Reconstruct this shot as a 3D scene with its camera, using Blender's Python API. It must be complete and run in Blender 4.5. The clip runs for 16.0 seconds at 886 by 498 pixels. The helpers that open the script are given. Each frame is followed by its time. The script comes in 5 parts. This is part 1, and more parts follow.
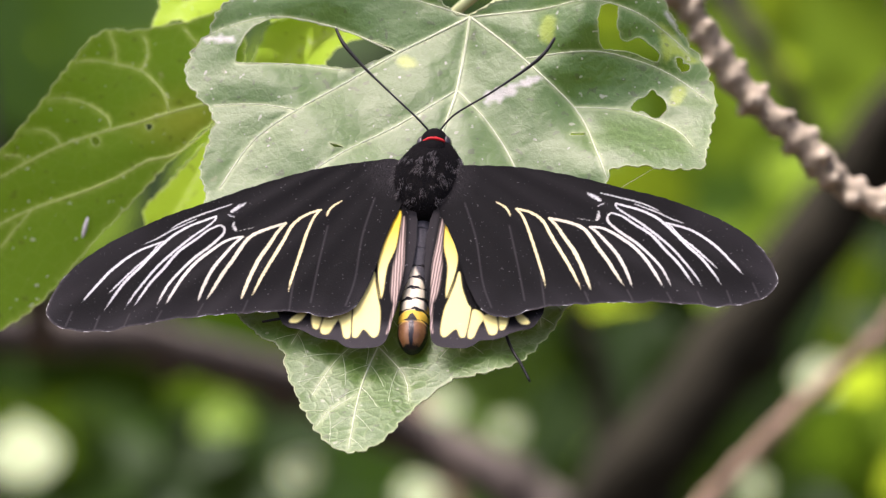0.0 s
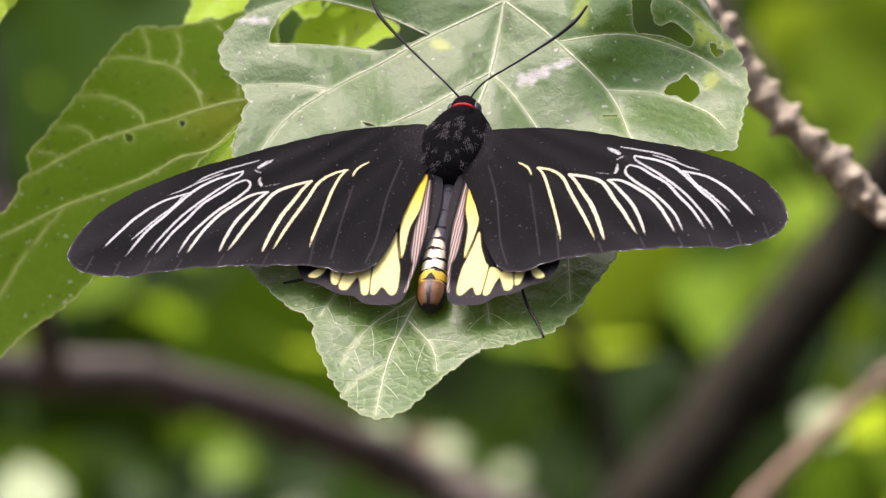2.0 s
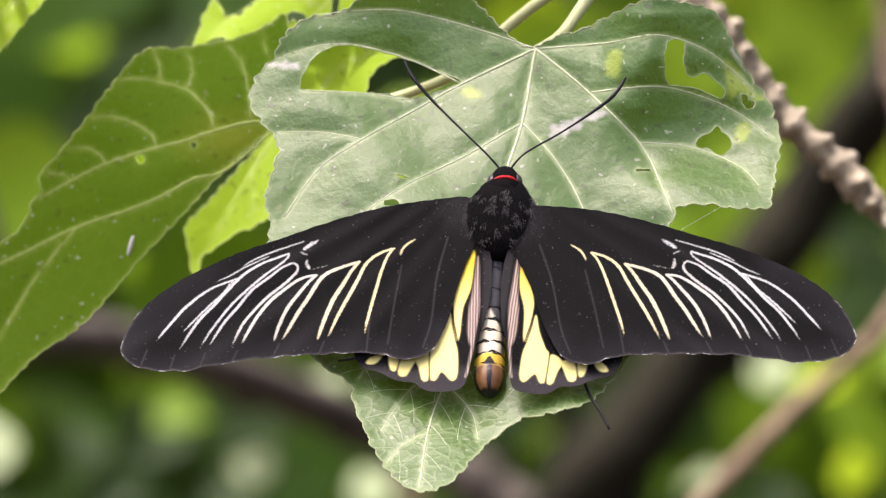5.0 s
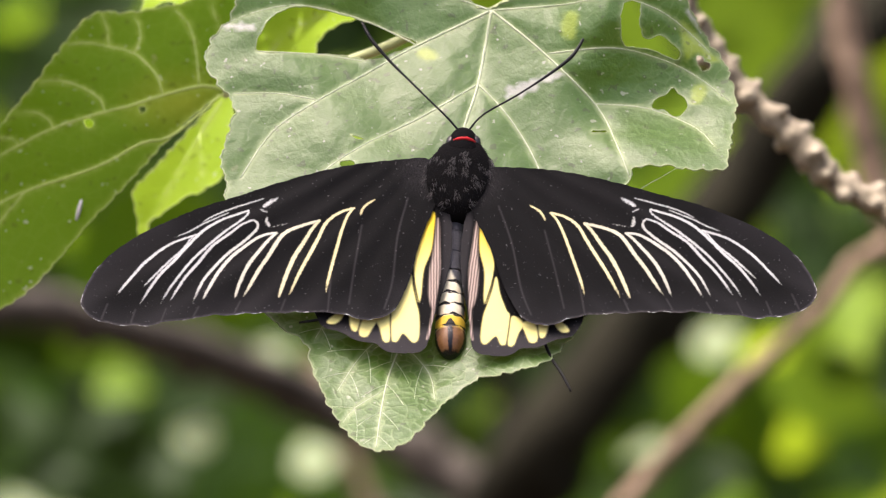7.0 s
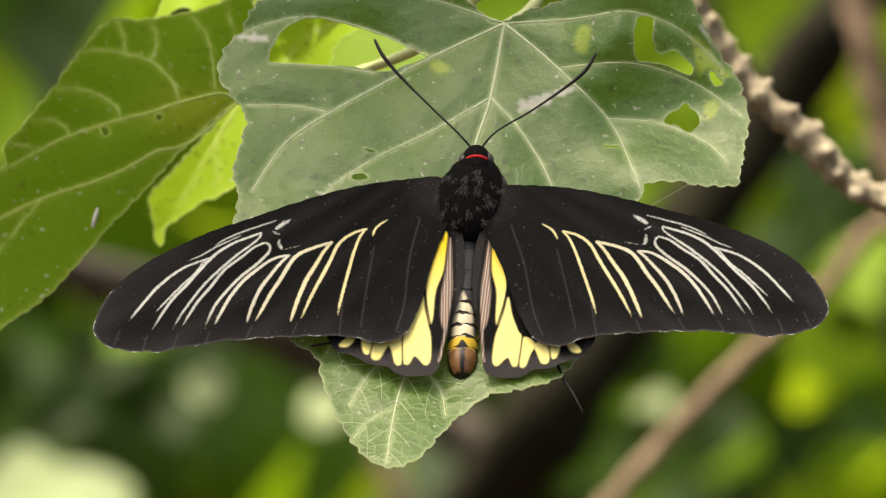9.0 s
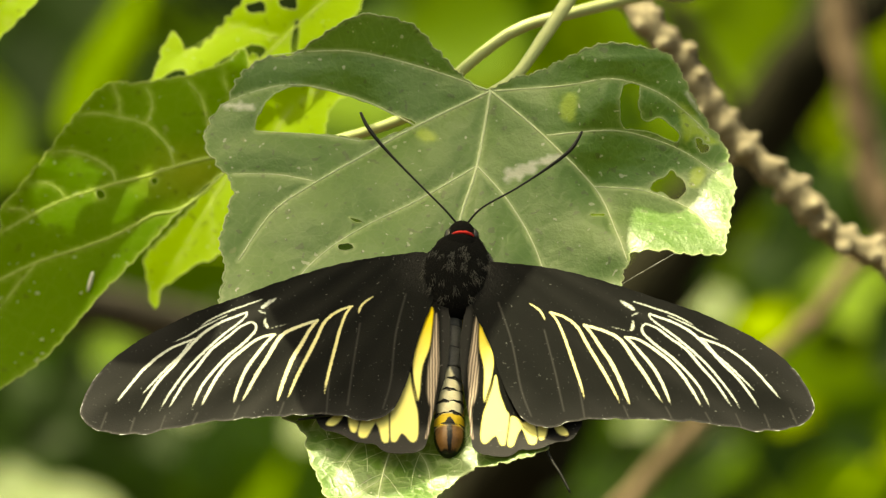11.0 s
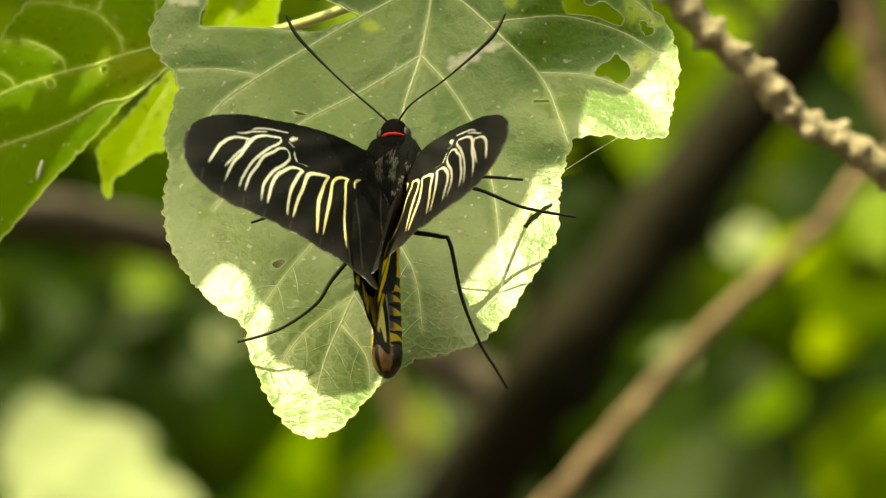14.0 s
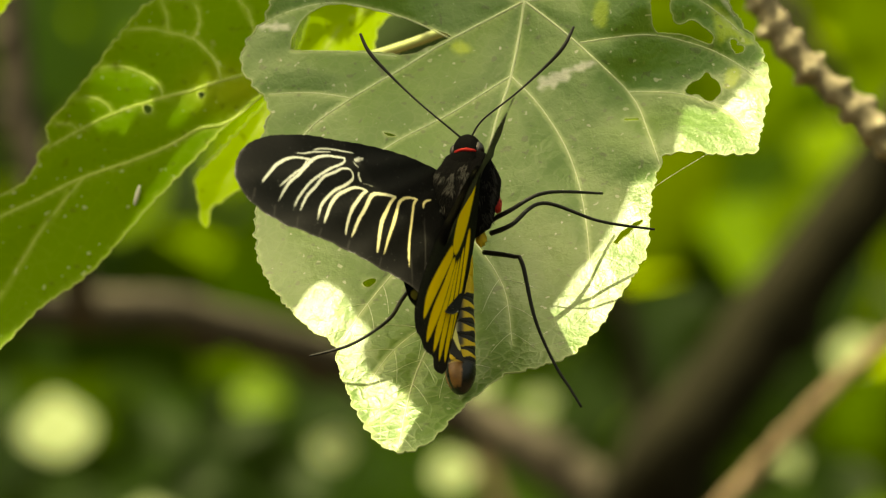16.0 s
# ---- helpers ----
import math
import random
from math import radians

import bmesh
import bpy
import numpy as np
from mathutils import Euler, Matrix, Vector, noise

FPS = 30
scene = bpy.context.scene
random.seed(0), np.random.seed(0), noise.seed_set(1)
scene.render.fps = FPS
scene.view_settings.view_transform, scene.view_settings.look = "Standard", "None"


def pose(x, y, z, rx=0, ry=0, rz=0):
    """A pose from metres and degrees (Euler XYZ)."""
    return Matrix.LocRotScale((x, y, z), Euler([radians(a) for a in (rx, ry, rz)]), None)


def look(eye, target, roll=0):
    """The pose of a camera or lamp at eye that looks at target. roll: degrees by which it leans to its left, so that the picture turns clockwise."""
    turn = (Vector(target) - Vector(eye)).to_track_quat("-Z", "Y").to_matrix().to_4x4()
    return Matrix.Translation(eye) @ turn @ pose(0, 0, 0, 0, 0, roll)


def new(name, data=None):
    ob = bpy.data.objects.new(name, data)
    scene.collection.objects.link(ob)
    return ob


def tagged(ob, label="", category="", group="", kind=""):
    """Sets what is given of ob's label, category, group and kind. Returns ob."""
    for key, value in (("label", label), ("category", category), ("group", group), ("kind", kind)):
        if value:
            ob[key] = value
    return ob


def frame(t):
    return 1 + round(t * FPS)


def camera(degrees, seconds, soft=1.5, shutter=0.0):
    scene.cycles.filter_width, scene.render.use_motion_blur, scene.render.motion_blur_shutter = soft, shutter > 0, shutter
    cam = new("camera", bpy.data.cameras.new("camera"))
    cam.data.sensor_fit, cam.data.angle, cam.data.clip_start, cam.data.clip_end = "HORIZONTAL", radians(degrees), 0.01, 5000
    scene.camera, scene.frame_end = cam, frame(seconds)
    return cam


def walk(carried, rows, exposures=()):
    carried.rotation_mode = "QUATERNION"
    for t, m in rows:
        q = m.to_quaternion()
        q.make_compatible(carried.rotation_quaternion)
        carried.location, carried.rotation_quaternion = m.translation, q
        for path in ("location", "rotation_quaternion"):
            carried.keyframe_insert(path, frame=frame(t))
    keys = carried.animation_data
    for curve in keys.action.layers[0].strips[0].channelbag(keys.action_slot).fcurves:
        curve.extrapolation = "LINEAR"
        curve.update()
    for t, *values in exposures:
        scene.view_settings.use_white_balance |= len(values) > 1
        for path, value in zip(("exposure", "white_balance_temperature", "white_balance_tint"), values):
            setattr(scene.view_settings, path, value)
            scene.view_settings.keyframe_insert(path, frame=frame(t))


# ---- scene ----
# ---------------------------------------------------------------- camera
LENS = 3.6844           # a long lens, about three metres from its subject
EYE = Vector((0.0, -3.0, 2.0))
cam = camera(LENS, 16.0, soft=1.25)
cam.data.dof.use_dof = True
cam.data.dof.focus_distance = 2.99
cam.data.dof.aperture_fstop = 27.0

# seconds, sideways and upward shift of the eye (m), pan and tilt (thousandths)
CAM_ROWS = [
    (0, 0.0587, -0.0191, -18.514, 6.162), (0.5, 0.0563, -0.0201, -18.362, 7.663), (1, 0.0537, -0.0302, -17.225, 10.863),
    (1.5, 0.0486, -0.0345, -15.876, 11.191), (2, 0.0416, -0.0332, -15.609, 11.913), (2.5, 0.0349, -0.0265, -15.757, 11.622),
    (3, 0.0329, -0.0208, -16.147, 9.501), (3.5, 0.0245, -0.0148, -13.017, 6.523), (6, 0.0054, 0.0034, -2.9, 1.678),
    (6.5, 0.0047, 0.0027, -1.058, 1.44), (7, 0.0, 0.0, 0.0, 0.0), (7.5, 0.0007, 0.0067, -0.771, -2.868),
    (8, -0.0027, 0.0107, 0.316, -4.664), (10.5, 0.0017, 0.0563, -1.957, -14.148), (11, -0.002, 0.052, 0.677, -12.064),
    (11.5, -0.002, 0.05, 2.248, -11.383), (12, 0.002, 0.0493, 2.65, -12.311), (12.5, 0.0154, 0.048, -0.131, -15.043),
    (13, 0.0268, 0.0426, -3.872, -15.724), (13.5, 0.0345, 0.0376, -6.793, -14.879), (14, 0.0396, 0.0235, -9.525, -11.7),
    (14.5, 0.0496, 0.0034, -13.107, -6.429), (15, 0.0453, -0.0101, -15.732, -1.51), (15.5, 0.0423, -0.0151, -16.376, 2.355),
    (16, 0.0449, -0.0231, -18.391, 5.128)]


def eye_pose(cx, cz, pan, tilt):
    eye = EYE + Vector((cx, 0, cz))
    return look(eye, eye + Vector((pan / 1000, 1, tilt / 1000)))


walk(cam, [(t, eye_pose(*r)) for t, *r in CAM_ROWS],
     exposures=[(0, 1.58, 6050, 28), (1.2, 1.60, 6050, 27), (2, 1.44, 6100, 26), (2.7, 1.62, 6150, 25), (8.2, 1.50, 6500, 18), (10.3, 1.26, 9500, -12), (12, 1.28, 10600, -14), (13.8, 1.32, 11300, -15), (14.4, 1.26, 11600, -15), (16, 1.28, 12200, -16)])

# ---------------------------------------------------------------- light
SUN_DIR = Vector((-0.28, -0.10, 0.955)).normalized()      # towards the sun
world = bpy.data.worlds.new("sky")
scene.world = world
world.use_nodes = True
wn = world.node_tree.nodes
wn.clear()
sky = wn.new("ShaderNodeTexSky")
sky.sky_type = "NISHITA"
sky.sun_disc = False
sky.sun_elevation = math.asin(SUN_DIR.z)
sky.sun_rotation = math.atan2(SUN_DIR.x, SUN_DIR.y)
sky.dust_density = 9.0
sky.air_density = 0.75
sky.ozone_density = 0.3
bg = wn.new("ShaderNodeBackground")
bg.inputs["Strength"].default_value = 0.125
wo = wn.new("ShaderNodeOutputWorld")
world.node_tree.links.new(sky.outputs[0], bg.inputs["Color"])
world.node_tree.links.new(bg.outputs[0], wo.inputs["Surface"])
sun_data = bpy.data.lights.new("sun", "SUN")
sun_data.energy = 4.4
sun_data.angle = radians(0.42)
sun_data.color = (1.0, 0.95, 0.86)
sun = new("sun", sun_data)
sun.matrix_world = look(SUN_DIR * 10, (0, 0, 0))


# ---------------------------------------------------------------- materials
class Nodes:
    """A small helper round one node material."""

    def __init__(self, name):
        self.m = bpy.data.materials.new(name)
        self.m.use_nodes = True
        self.t = self.m.node_tree
        self.t.nodes.clear()
        self.out = self.t.nodes.new("ShaderNodeOutputMaterial")
        self.tc = self.t.nodes.new("ShaderNodeTexCoord")

    def n(self, kind, **props):
        node = self.t.nodes.new("ShaderNode" + kind)
        for k, v in props.items():
            if k == "operation":
                node.operation = v
            elif k == "attribute_name":
                node.attribute_name = v
            elif k == "feature":
                node.feature = v
            else:
                node.inputs[k].default_value = v
        return node

    def l(self, a, b):
        self.t.links.new(a, b)

    def noise(self, scale, detail=4.0, rough=0.55):
        node = self.n("TexNoise", Scale=scale, Detail=detail, Roughness=rough)
        self.l(self.tc.outputs["Object"], node.inputs["Vector"])
        return node.outputs["Fac"]

    def ramp(self, fac, stops):
        node = self.t.nodes.new("ShaderNodeValToRGB")
        el = node.color_ramp.elements
        while len(el) < len(stops):
            el.new(0.5)
        for e, (p, c) in zip(el, stops):
            e.position, e.color = p, (*c, 1) if len(c) == 3 else c
        self.l(fac, node.inputs[0])
        return node.outputs["Color"]

    def mix(self, fac, a, b, blend="MIX"):
        node = self.t.nodes.new("ShaderNodeMix")
        node.data_type, node.blend_type = "RGBA", blend
        for sock, v in ((node.inputs[0], fac), (node.inputs[6], a), (node.inputs[7], b)):
            if isinstance(v, (int, float)):
                sock.default_value = v
            elif isinstance(v, tuple):
                sock.default_value = (*v, 1)
            else:
                self.l(v, sock)
        return node.outputs[2]

    def math(self, op, a, b=0.5):
        node = self.t.nodes.new("ShaderNodeMath")
        node.operation = op
        for sock, v in zip(node.inputs, (a, b)):
            if isinstance(v, (int, float)):
                sock.default_value = v
            else:
                self.l(v, sock)
        return node.outputs[0]

    def attr(self, name):
        return self.n("Attribute", attribute_name=name).outputs["Fac"]

    def bump(self, height, strength, distance):
        node = self.n("Bump", Strength=strength, Distance=distance)
        self.l(height, node.inputs["Height"])
        return node.outputs["Normal"]

    def principled(self, colour, rough=0.5, normal=None, spec=0.5, **more):
        node = self.n("BsdfPrincipled")
        node.inputs["Specular IOR Level"].default_value = spec
        for key, v in (("Base Color", colour), ("Roughness", rough), ("Normal", normal), *more.items()):
            if v is None:
                continue
            if isinstance(v, (int, float)):
                node.inputs[key].default_value = v
            elif isinstance(v, tuple):
                node.inputs[key].default_value = (*v, 1)
            else:
                self.l(v, node.inputs[key])
        return node.outputs[0]

    def done(self, shader):
        self.l(shader, self.out.inputs["Surface"])
        return self.m


def leaf_material(name, dark, light, vein, through_colour, share=0.4, rough=0.42, spec=0.5, cells=230.0, spots=0.5, bump=0.4, yellow=None, coat=0.0, mesh=0.12, coat_ior=1.5, swell=0.0):
    """A leaf: green cells between fine veins, glossy skin, light passing through."""
    k = Nodes(name)
    base = k.mix(k.noise(55, 5), dark, light)
    base = k.mix(k.math("MULTIPLY", k.noise(600, 3), 0.35), base, dark)
    if yellow:
        base = k.mix(k.math("MULTIPLY", k.attr("yellow"), 0.7), base, yellow)
    vor = k.n("TexVoronoi", Scale=cells, feature="DISTANCE_TO_EDGE")
    warp = k.n("TexNoise", Scale=90.0, Detail=2.0)
    k.l(k.tc.outputs["Object"], warp.inputs["Vector"])
    add = k.n("VectorMath", operation="MULTIPLY_ADD")
    k.l(warp.outputs["Color"], add.inputs[0])
    add.inputs[1].default_value = (0.006, 0.006, 0.006)
    k.l(k.tc.outputs["Object"], add.inputs[2])
    k.l(add.outputs[0], vor.inputs["Vector"])
    net = k.ramp(vor.outputs["Distance"], [(0.0, (1, 1, 1)), (0.10, (0, 0, 0))])
    quilt = k.attr("quilt")
    base = k.mix(k.math("MULTIPLY", net, k.math("ADD", k.math("MULTIPLY", quilt, 0.22), mesh)), base, vein)
    base = k.mix(k.math("MULTIPLY", k.attr("vein"), 0.82), base, vein)
    scar = k.ramp(k.noise(210, 2, 0.4), [(0.0, (0, 0, 0)), (0.74, (0, 0, 0)), (0.78, (1, 1, 1))])
    base = k.mix(k.math("MULTIPLY", scar, spots), base, (0.30, 0.27, 0.12))
    fleck = k.ramp(k.noise(520, 1, 0.3), [(0.0, (0, 0, 0)), (0.70, (0, 0, 0)), (0.715, (1, 1, 1))])
    base = k.mix(k.math("MULTIPLY", fleck, spots), base, (0.035, 0.028, 0.012))
    dropping = k.ramp(k.noise(640, 1, 0.3), [(0.0, (0, 0, 0)), (0.738, (0, 0, 0)), (0.752, (1, 1, 1))])
    base = k.mix(k.math("MULTIPLY", k.math("MULTIPLY", dropping, k.noise(37, 1)), spots * 2), base, (0.55, 0.55, 0.42))
    base = k.mix(k.attr("pale"), base, (0.50, 0.52, 0.43))
    height = k.math("ADD", k.math("MULTIPLY", net, -2.0 * mesh), k.math("ADD", k.math("MULTIPLY", k.noise(900, 3), 0.35), k.math("MULTIPLY", k.noise(260, 4, 0.65), 1.6)))
    pillow = k.ramp(vor.outputs["Distance"], [(0.0, (0, 0, 0)), (0.12, (0.6, 0.6, 0.6)), (0.45, (1, 1, 1))])
    height = k.math("SUBTRACT", height, k.math("MULTIPLY", k.math("MULTIPLY", pillow, quilt), 0.62))
    height = k.math("ADD", height, k.math("MULTIPLY", k.noise(70, 2), swell))          # the skin swells between the veins
    normal = k.bump(height, bump, 0.0006)
    front = k.principled(base, k.math("ADD", k.math("MULTIPLY", k.noise(80, 3), 0.22), rough - 0.11), normal, spec, **{"Coat Weight": coat, "Coat Roughness": 0.47, "Coat IOR": coat_ior, "Coat Normal": normal})
    back = k.n("BsdfTranslucent")
    k.l(k.mix(0.55, base, through_colour), back.inputs["Color"])
    both = k.n("MixShader", Fac=share)
    k.l(front, both.inputs[1])
    k.l(back.outputs[0], both.inputs[2])
    return k.done(both.outputs[0])


def bark_material(name, dark, light, scale=160.0, rough=0.85, bump=0.6, spec=0.3):
    k = Nodes(name)
    base = k.ramp(k.noise(scale, 8, 0.65), [(0.3, dark), (0.5, tuple((a + b) / 2 for a, b in zip(dark, light))), (0.72, light)])
    base = k.mix(k.math("MULTIPLY", k.noise(scale * 0.2, 3), 0.5), base, dark)
    normal = k.bump(k.noise(scale * 1.6, 6, 0.7), bump, 0.0015)
    return k.done(k.principled(base, rough, normal, spec))


def wing_material(name):
    """Black scaled membrane with pale dusted streaks and yellow cells."""
    k = Nodes(name)
    dust = k.noise(2700, 3, 0.75)
    base = k.mix(k.noise(70, 4), (0.0030, 0.0031, 0.0031), (0.0062, 0.0063, 0.0062))
    base = k.mix(k.math("MULTIPLY", k.attr("brown"), 0.9), base, (0.0150, 0.0145, 0.0150))
    base = k.mix(k.math("MULTIPLY", k.attr("grey"), 0.4), base, (0.16, 0.15, 0.15))
    yel = k.mix(k.noise(300, 2), (0.86, 0.58, 0.03), (0.90, 0.68, 0.05))
    yel = k.mix(k.attr("creamy"), yel, (0.90, 0.81, 0.29))
    base = k.mix(k.attr("yellow"), base, yel)
    edge = k.math("SUBTRACT", k.attr("streak"), k.math("MULTIPLY", dust, 0.92))
    keep = k.ramp(edge, [(0.0, (0, 0, 0)), (0.30, (1, 1, 1))])
    pale = k.mix(k.attr("creamy"), (0.50, 0.52, 0.49), (0.70, 0.63, 0.33))
    base = k.mix(keep, base, pale)
    comb = k.n("TexWave", Scale=520.0, Distortion=1.6)
    k.l(k.tc.outputs["Object"], comb.inputs["Vector"])
    base = k.mix(k.math("MULTIPLY", k.attr("pink"), k.math("ADD", k.math("MULTIPLY", comb.outputs["Fac"], 0.5), 0.24)), base, (0.66, 0.52, 0.42))
    speck = k.ramp(k.noise(1500, 2, 0.5), [(0.0, (0, 0, 0)), (0.69, (0, 0, 0)), (0.75, (1, 1, 1))])
    base = k.mix(k.math("MULTIPLY", speck, 0.15), base, (0.5, 0.5, 0.5))
    ridge = k.noise(420, 4, 0.6)
    normal = k.bump(k.math("ADD", k.math("MULTIPLY", ridge, 0.6), dust), 0.25, 0.0003)
    return k.done(k.principled(base, 0.6, normal, 0.04))


def plain_material(name, a, b, scale=200.0, rough=0.5, spec=0.4, bump=0.2, **more):
    k = Nodes(name)
    base = k.mix(k.noise(scale, 4), a, b)
    return k.done(k.principled(base, rough, k.bump(k.noise(scale * 2.5, 4), bump, 0.0005), spec, **more))


def far_leaf_material(name, dark, light, through_colour, share=0.45):
    k = Nodes(name)
    geo = k.n("NewGeometry")
    base = k.mix(geo.outputs["Random Per Island"], dark, light)
    base = k.mix(k.math("MULTIPLY", k.noise(40, 3), 0.5), base, dark)
    front = k.principled(base, 0.5, k.bump(k.noise(150, 3), 0.3, 0.002), 0.08)
    back = k.n("BsdfTranslucent")
    k.l(k.mix(0.6, base, through_colour), back.inputs["Color"])
    both = k.n("MixShader", Fac=share)
    k.l(front, both.inputs[1])
    k.l(back.outputs[0], both.inputs[2])
    return k.done(both.outputs[0])


LEAF = leaf_material("leaf_green", (0.050, 0.132, 0.008), (0.090, 0.195, 0.014), (0.40, 0.50, 0.22), (0.25, 0.42, 0.02), 0.25, 0.42, 0.55, coat=0.60, coat_ior=1.55, mesh=0.05, cells=340.0, swell=7.0, yellow=(0.38, 0.50, 0.03))
LEAF_SIDE = leaf_material("leaf_yellow_green", (0.066, 0.155, 0.007), (0.110, 0.220, 0.012), (0.38, 0.48, 0.11), (0.36, 0.55, 0.01), 0.55, 0.6, 0.04, mesh=0.05,
                          yellow=(0.27, 0.31, 0.03))
LEAF_THIN = leaf_material("leaf_bright_thin", (0.26, 0.42, 0.014), (0.36, 0.52, 0.026), (0.42, 0.52, 0.10), (0.46, 0.75, 0.02), 0.6, 0.5, 0.15, mesh=0.05)
STEM = plain_material("petiole_skin", (0.34, 0.40, 0.16), (0.46, 0.48, 0.24), 90, 0.45)
SILK = plain_material("spider_silk", (0.45, 0.45, 0.40), (0.60, 0.60, 0.55), 500, 0.4)
VEIN_YELLOW = plain_material("yellowish_vein_skin", (0.28, 0.38, 0.07), (0.40, 0.50, 0.13), 300, 0.5)
MARGIN = plain_material("leaf_margin", (0.24, 0.32, 0.12), (0.42, 0.48, 0.26), 400, 0.5)
VEIN = plain_material("vein_skin", (0.48, 0.56, 0.32), (0.62, 0.68, 0.46), 300, 0.45)
KNOBBLY = bark_material("knobbly_bark", (0.10, 0.080, 0.050), (0.54, 0.46, 0.32), 420, 0.75, 1.0)
SCAR_BARK = bark_material("scar_bark", (0.17, 0.135, 0.085), (0.66, 0.57, 0.40), 520, 0.6, 0.9, 0.5)
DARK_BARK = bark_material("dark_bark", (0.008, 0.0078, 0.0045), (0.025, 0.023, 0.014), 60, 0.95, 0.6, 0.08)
BROWN_BARK = bark_material("brown_bark", (0.065, 0.042, 0.028), (0.40, 0.29, 0.19), 150, 0.85, 0.9, 0.2)
GREY_BARK = bark_material("grey_bark", (0.016, 0.013, 0.010), (0.12, 0.10, 0.075), 70)
WING = wing_material("butterfly_wing")
FUR = plain_material("black_fur", (0.003, 0.003, 0.0035), (0.008, 0.0075, 0.007), 900, 0.9, 0.05, 0.3)
HAIR = plain_material("dark_hair", (0.004, 0.004, 0.0045), (0.052, 0.050, 0.047), 260, 0.5, 0.3)
CHITIN = plain_material("black_chitin", (0.004, 0.004, 0.004), (0.010, 0.010, 0.010), 500, 0.45, 0.2)
EYE_SKIN = plain_material("compound_eye", (0.010, 0.008, 0.007), (0.03, 0.022, 0.02), 3000, 0.18, 0.6)
RED = plain_material("red_scales", (0.42, 0.008, 0.012), (0.55, 0.02, 0.02), 2500, 0.6, 0.3)
YELLOW = plain_material("yellow_scales", (0.62, 0.40, 0.03), (0.74, 0.54, 0.07), 1500, 0.6, 0.3)
def abdomen_material(name):
    """Slate scales, creamy and golden plates, black seams and a glossy brown tip."""
    k = Nodes(name)
    grain = k.noise(1300, 4, 0.7)
    base = k.mix(grain, (0.022, 0.023, 0.027), (0.080, 0.082, 0.090))
    gold = k.mix(grain, (0.58, 0.36, 0.015), (0.74, 0.55, 0.05))
    base = k.mix(k.attr("gold"), base, gold)
    base = k.mix(k.attr("cream"), base, k.mix(grain, (0.62, 0.54, 0.30), (0.84, 0.80, 0.64)))
    base = k.mix(k.attr("tip"), base, k.mix(k.noise(500, 4), (0.07, 0.030, 0.012), (0.32, 0.16, 0.055)))
    edge = k.ramp(k.math("SUBTRACT", k.attr("black"), k.math("MULTIPLY", k.noise(1900, 3), 0.5)), [(0.05, (0, 0, 0)), (0.30, (1, 1, 1))])
    base = k.mix(edge, base, (0.005, 0.0045, 0.004))
    rough = k.math("SUBTRACT", 0.62, k.math("MULTIPLY", k.attr("tip"), 0.40))
    return k.done(k.principled(base, rough, k.bump(grain, 0.35, 0.0004), 0.4))


ABDOMEN = abdomen_material("ringed_abdomen")
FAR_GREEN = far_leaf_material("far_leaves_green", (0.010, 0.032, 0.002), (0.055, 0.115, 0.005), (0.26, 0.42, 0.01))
# the next two are lit copies, with sunlight painted into their green
FAR_LIT = far_leaf_material("far_leaves_painted_lit", (0.07, 0.135, 0.005), (0.15, 0.235, 0.012), (0.46, 0.62, 0.02))
FAR_SUNLIT = far_leaf_material("far_leaves_painted_sunlit", (0.24, 0.30, 0.15), (0.38, 0.45, 0.27), (0.60, 0.68, 0.44), 0.4)
# darker copy of the far green: shade is painted into the colour
FAR_SHADE = far_leaf_material("far_leaves_painted_shade", (0.006, 0.016, 0.002), (0.022, 0.048, 0.004), (0.10, 0.18, 0.006), 0.3)
GROUND = bark_material("leaf_litter_soil", (0.020, 0.015, 0.008), (0.075, 0.052, 0.028), 9, 0.95)


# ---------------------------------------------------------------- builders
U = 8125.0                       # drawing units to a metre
SLOPE = radians(35)              # the big leaf leans back by this


def on_leaf(u, v):
    return np.array([(u - 872) / U, -(v - 20) / U / math.cos(SLOPE)])


def on_body(u, v):
    return np.array([(u - 808) / U, -(v - 330) / U / math.cos(SLOPE)])


def at(u, v, y):
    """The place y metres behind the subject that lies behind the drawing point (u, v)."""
    s = (3.0 + y) / 3.0 / U
    return Vector(((u - 784) * s, y, 2.0 + (441 - v) * s))


def make(name, verts, faces, material, parent=None, label="", smooth=True, **attrs):
    """One mesh object of vertices and faces, with float attributes a vertex."""
    me = bpy.data.meshes.new(name)
    me.from_pydata([tuple(map(float, p)) for p in verts], [], faces)
    me.materials.append(material)
    if smooth:
        me.polygons.foreach_set("use_smooth", [True] * len(me.polygons))
    for key, values in attrs.items():
        a = me.attributes.new(key, "FLOAT", "POINT")
        a.data.foreach_set("value", np.asarray(values, np.float32))
    me.update()
    ob = new(name, me)
    ob.parent = parent
    if label:
        ob["label"] = label
    return ob


def spline(points, step, closed=False):
    """Catmull-Rom through the points, resampled about every step."""
    p = np.asarray(points, float)
    n = len(p)
    out = []
    for i in range(n if closed else n - 1):
        if closed:
            a, b, c, d = p[i - 1], p[i], p[(i + 1) % n], p[(i + 2) % n]
        else:
            a, b, c, d = p[max(i - 1, 0)], p[i], p[i + 1], p[min(i + 2, n - 1)]
        m = max(2, int(np.linalg.norm(c - b) / step))
        for j in range(m):
            t = j / m
            out.append(0.5 * (2 * b + (c - a) * t + (2 * a - 5 * b + 4 * c - d) * t * t + (3 * b - a - 3 * c + d) * t ** 3))
    if not closed:
        out.append(p[-1])
    return np.array(out)


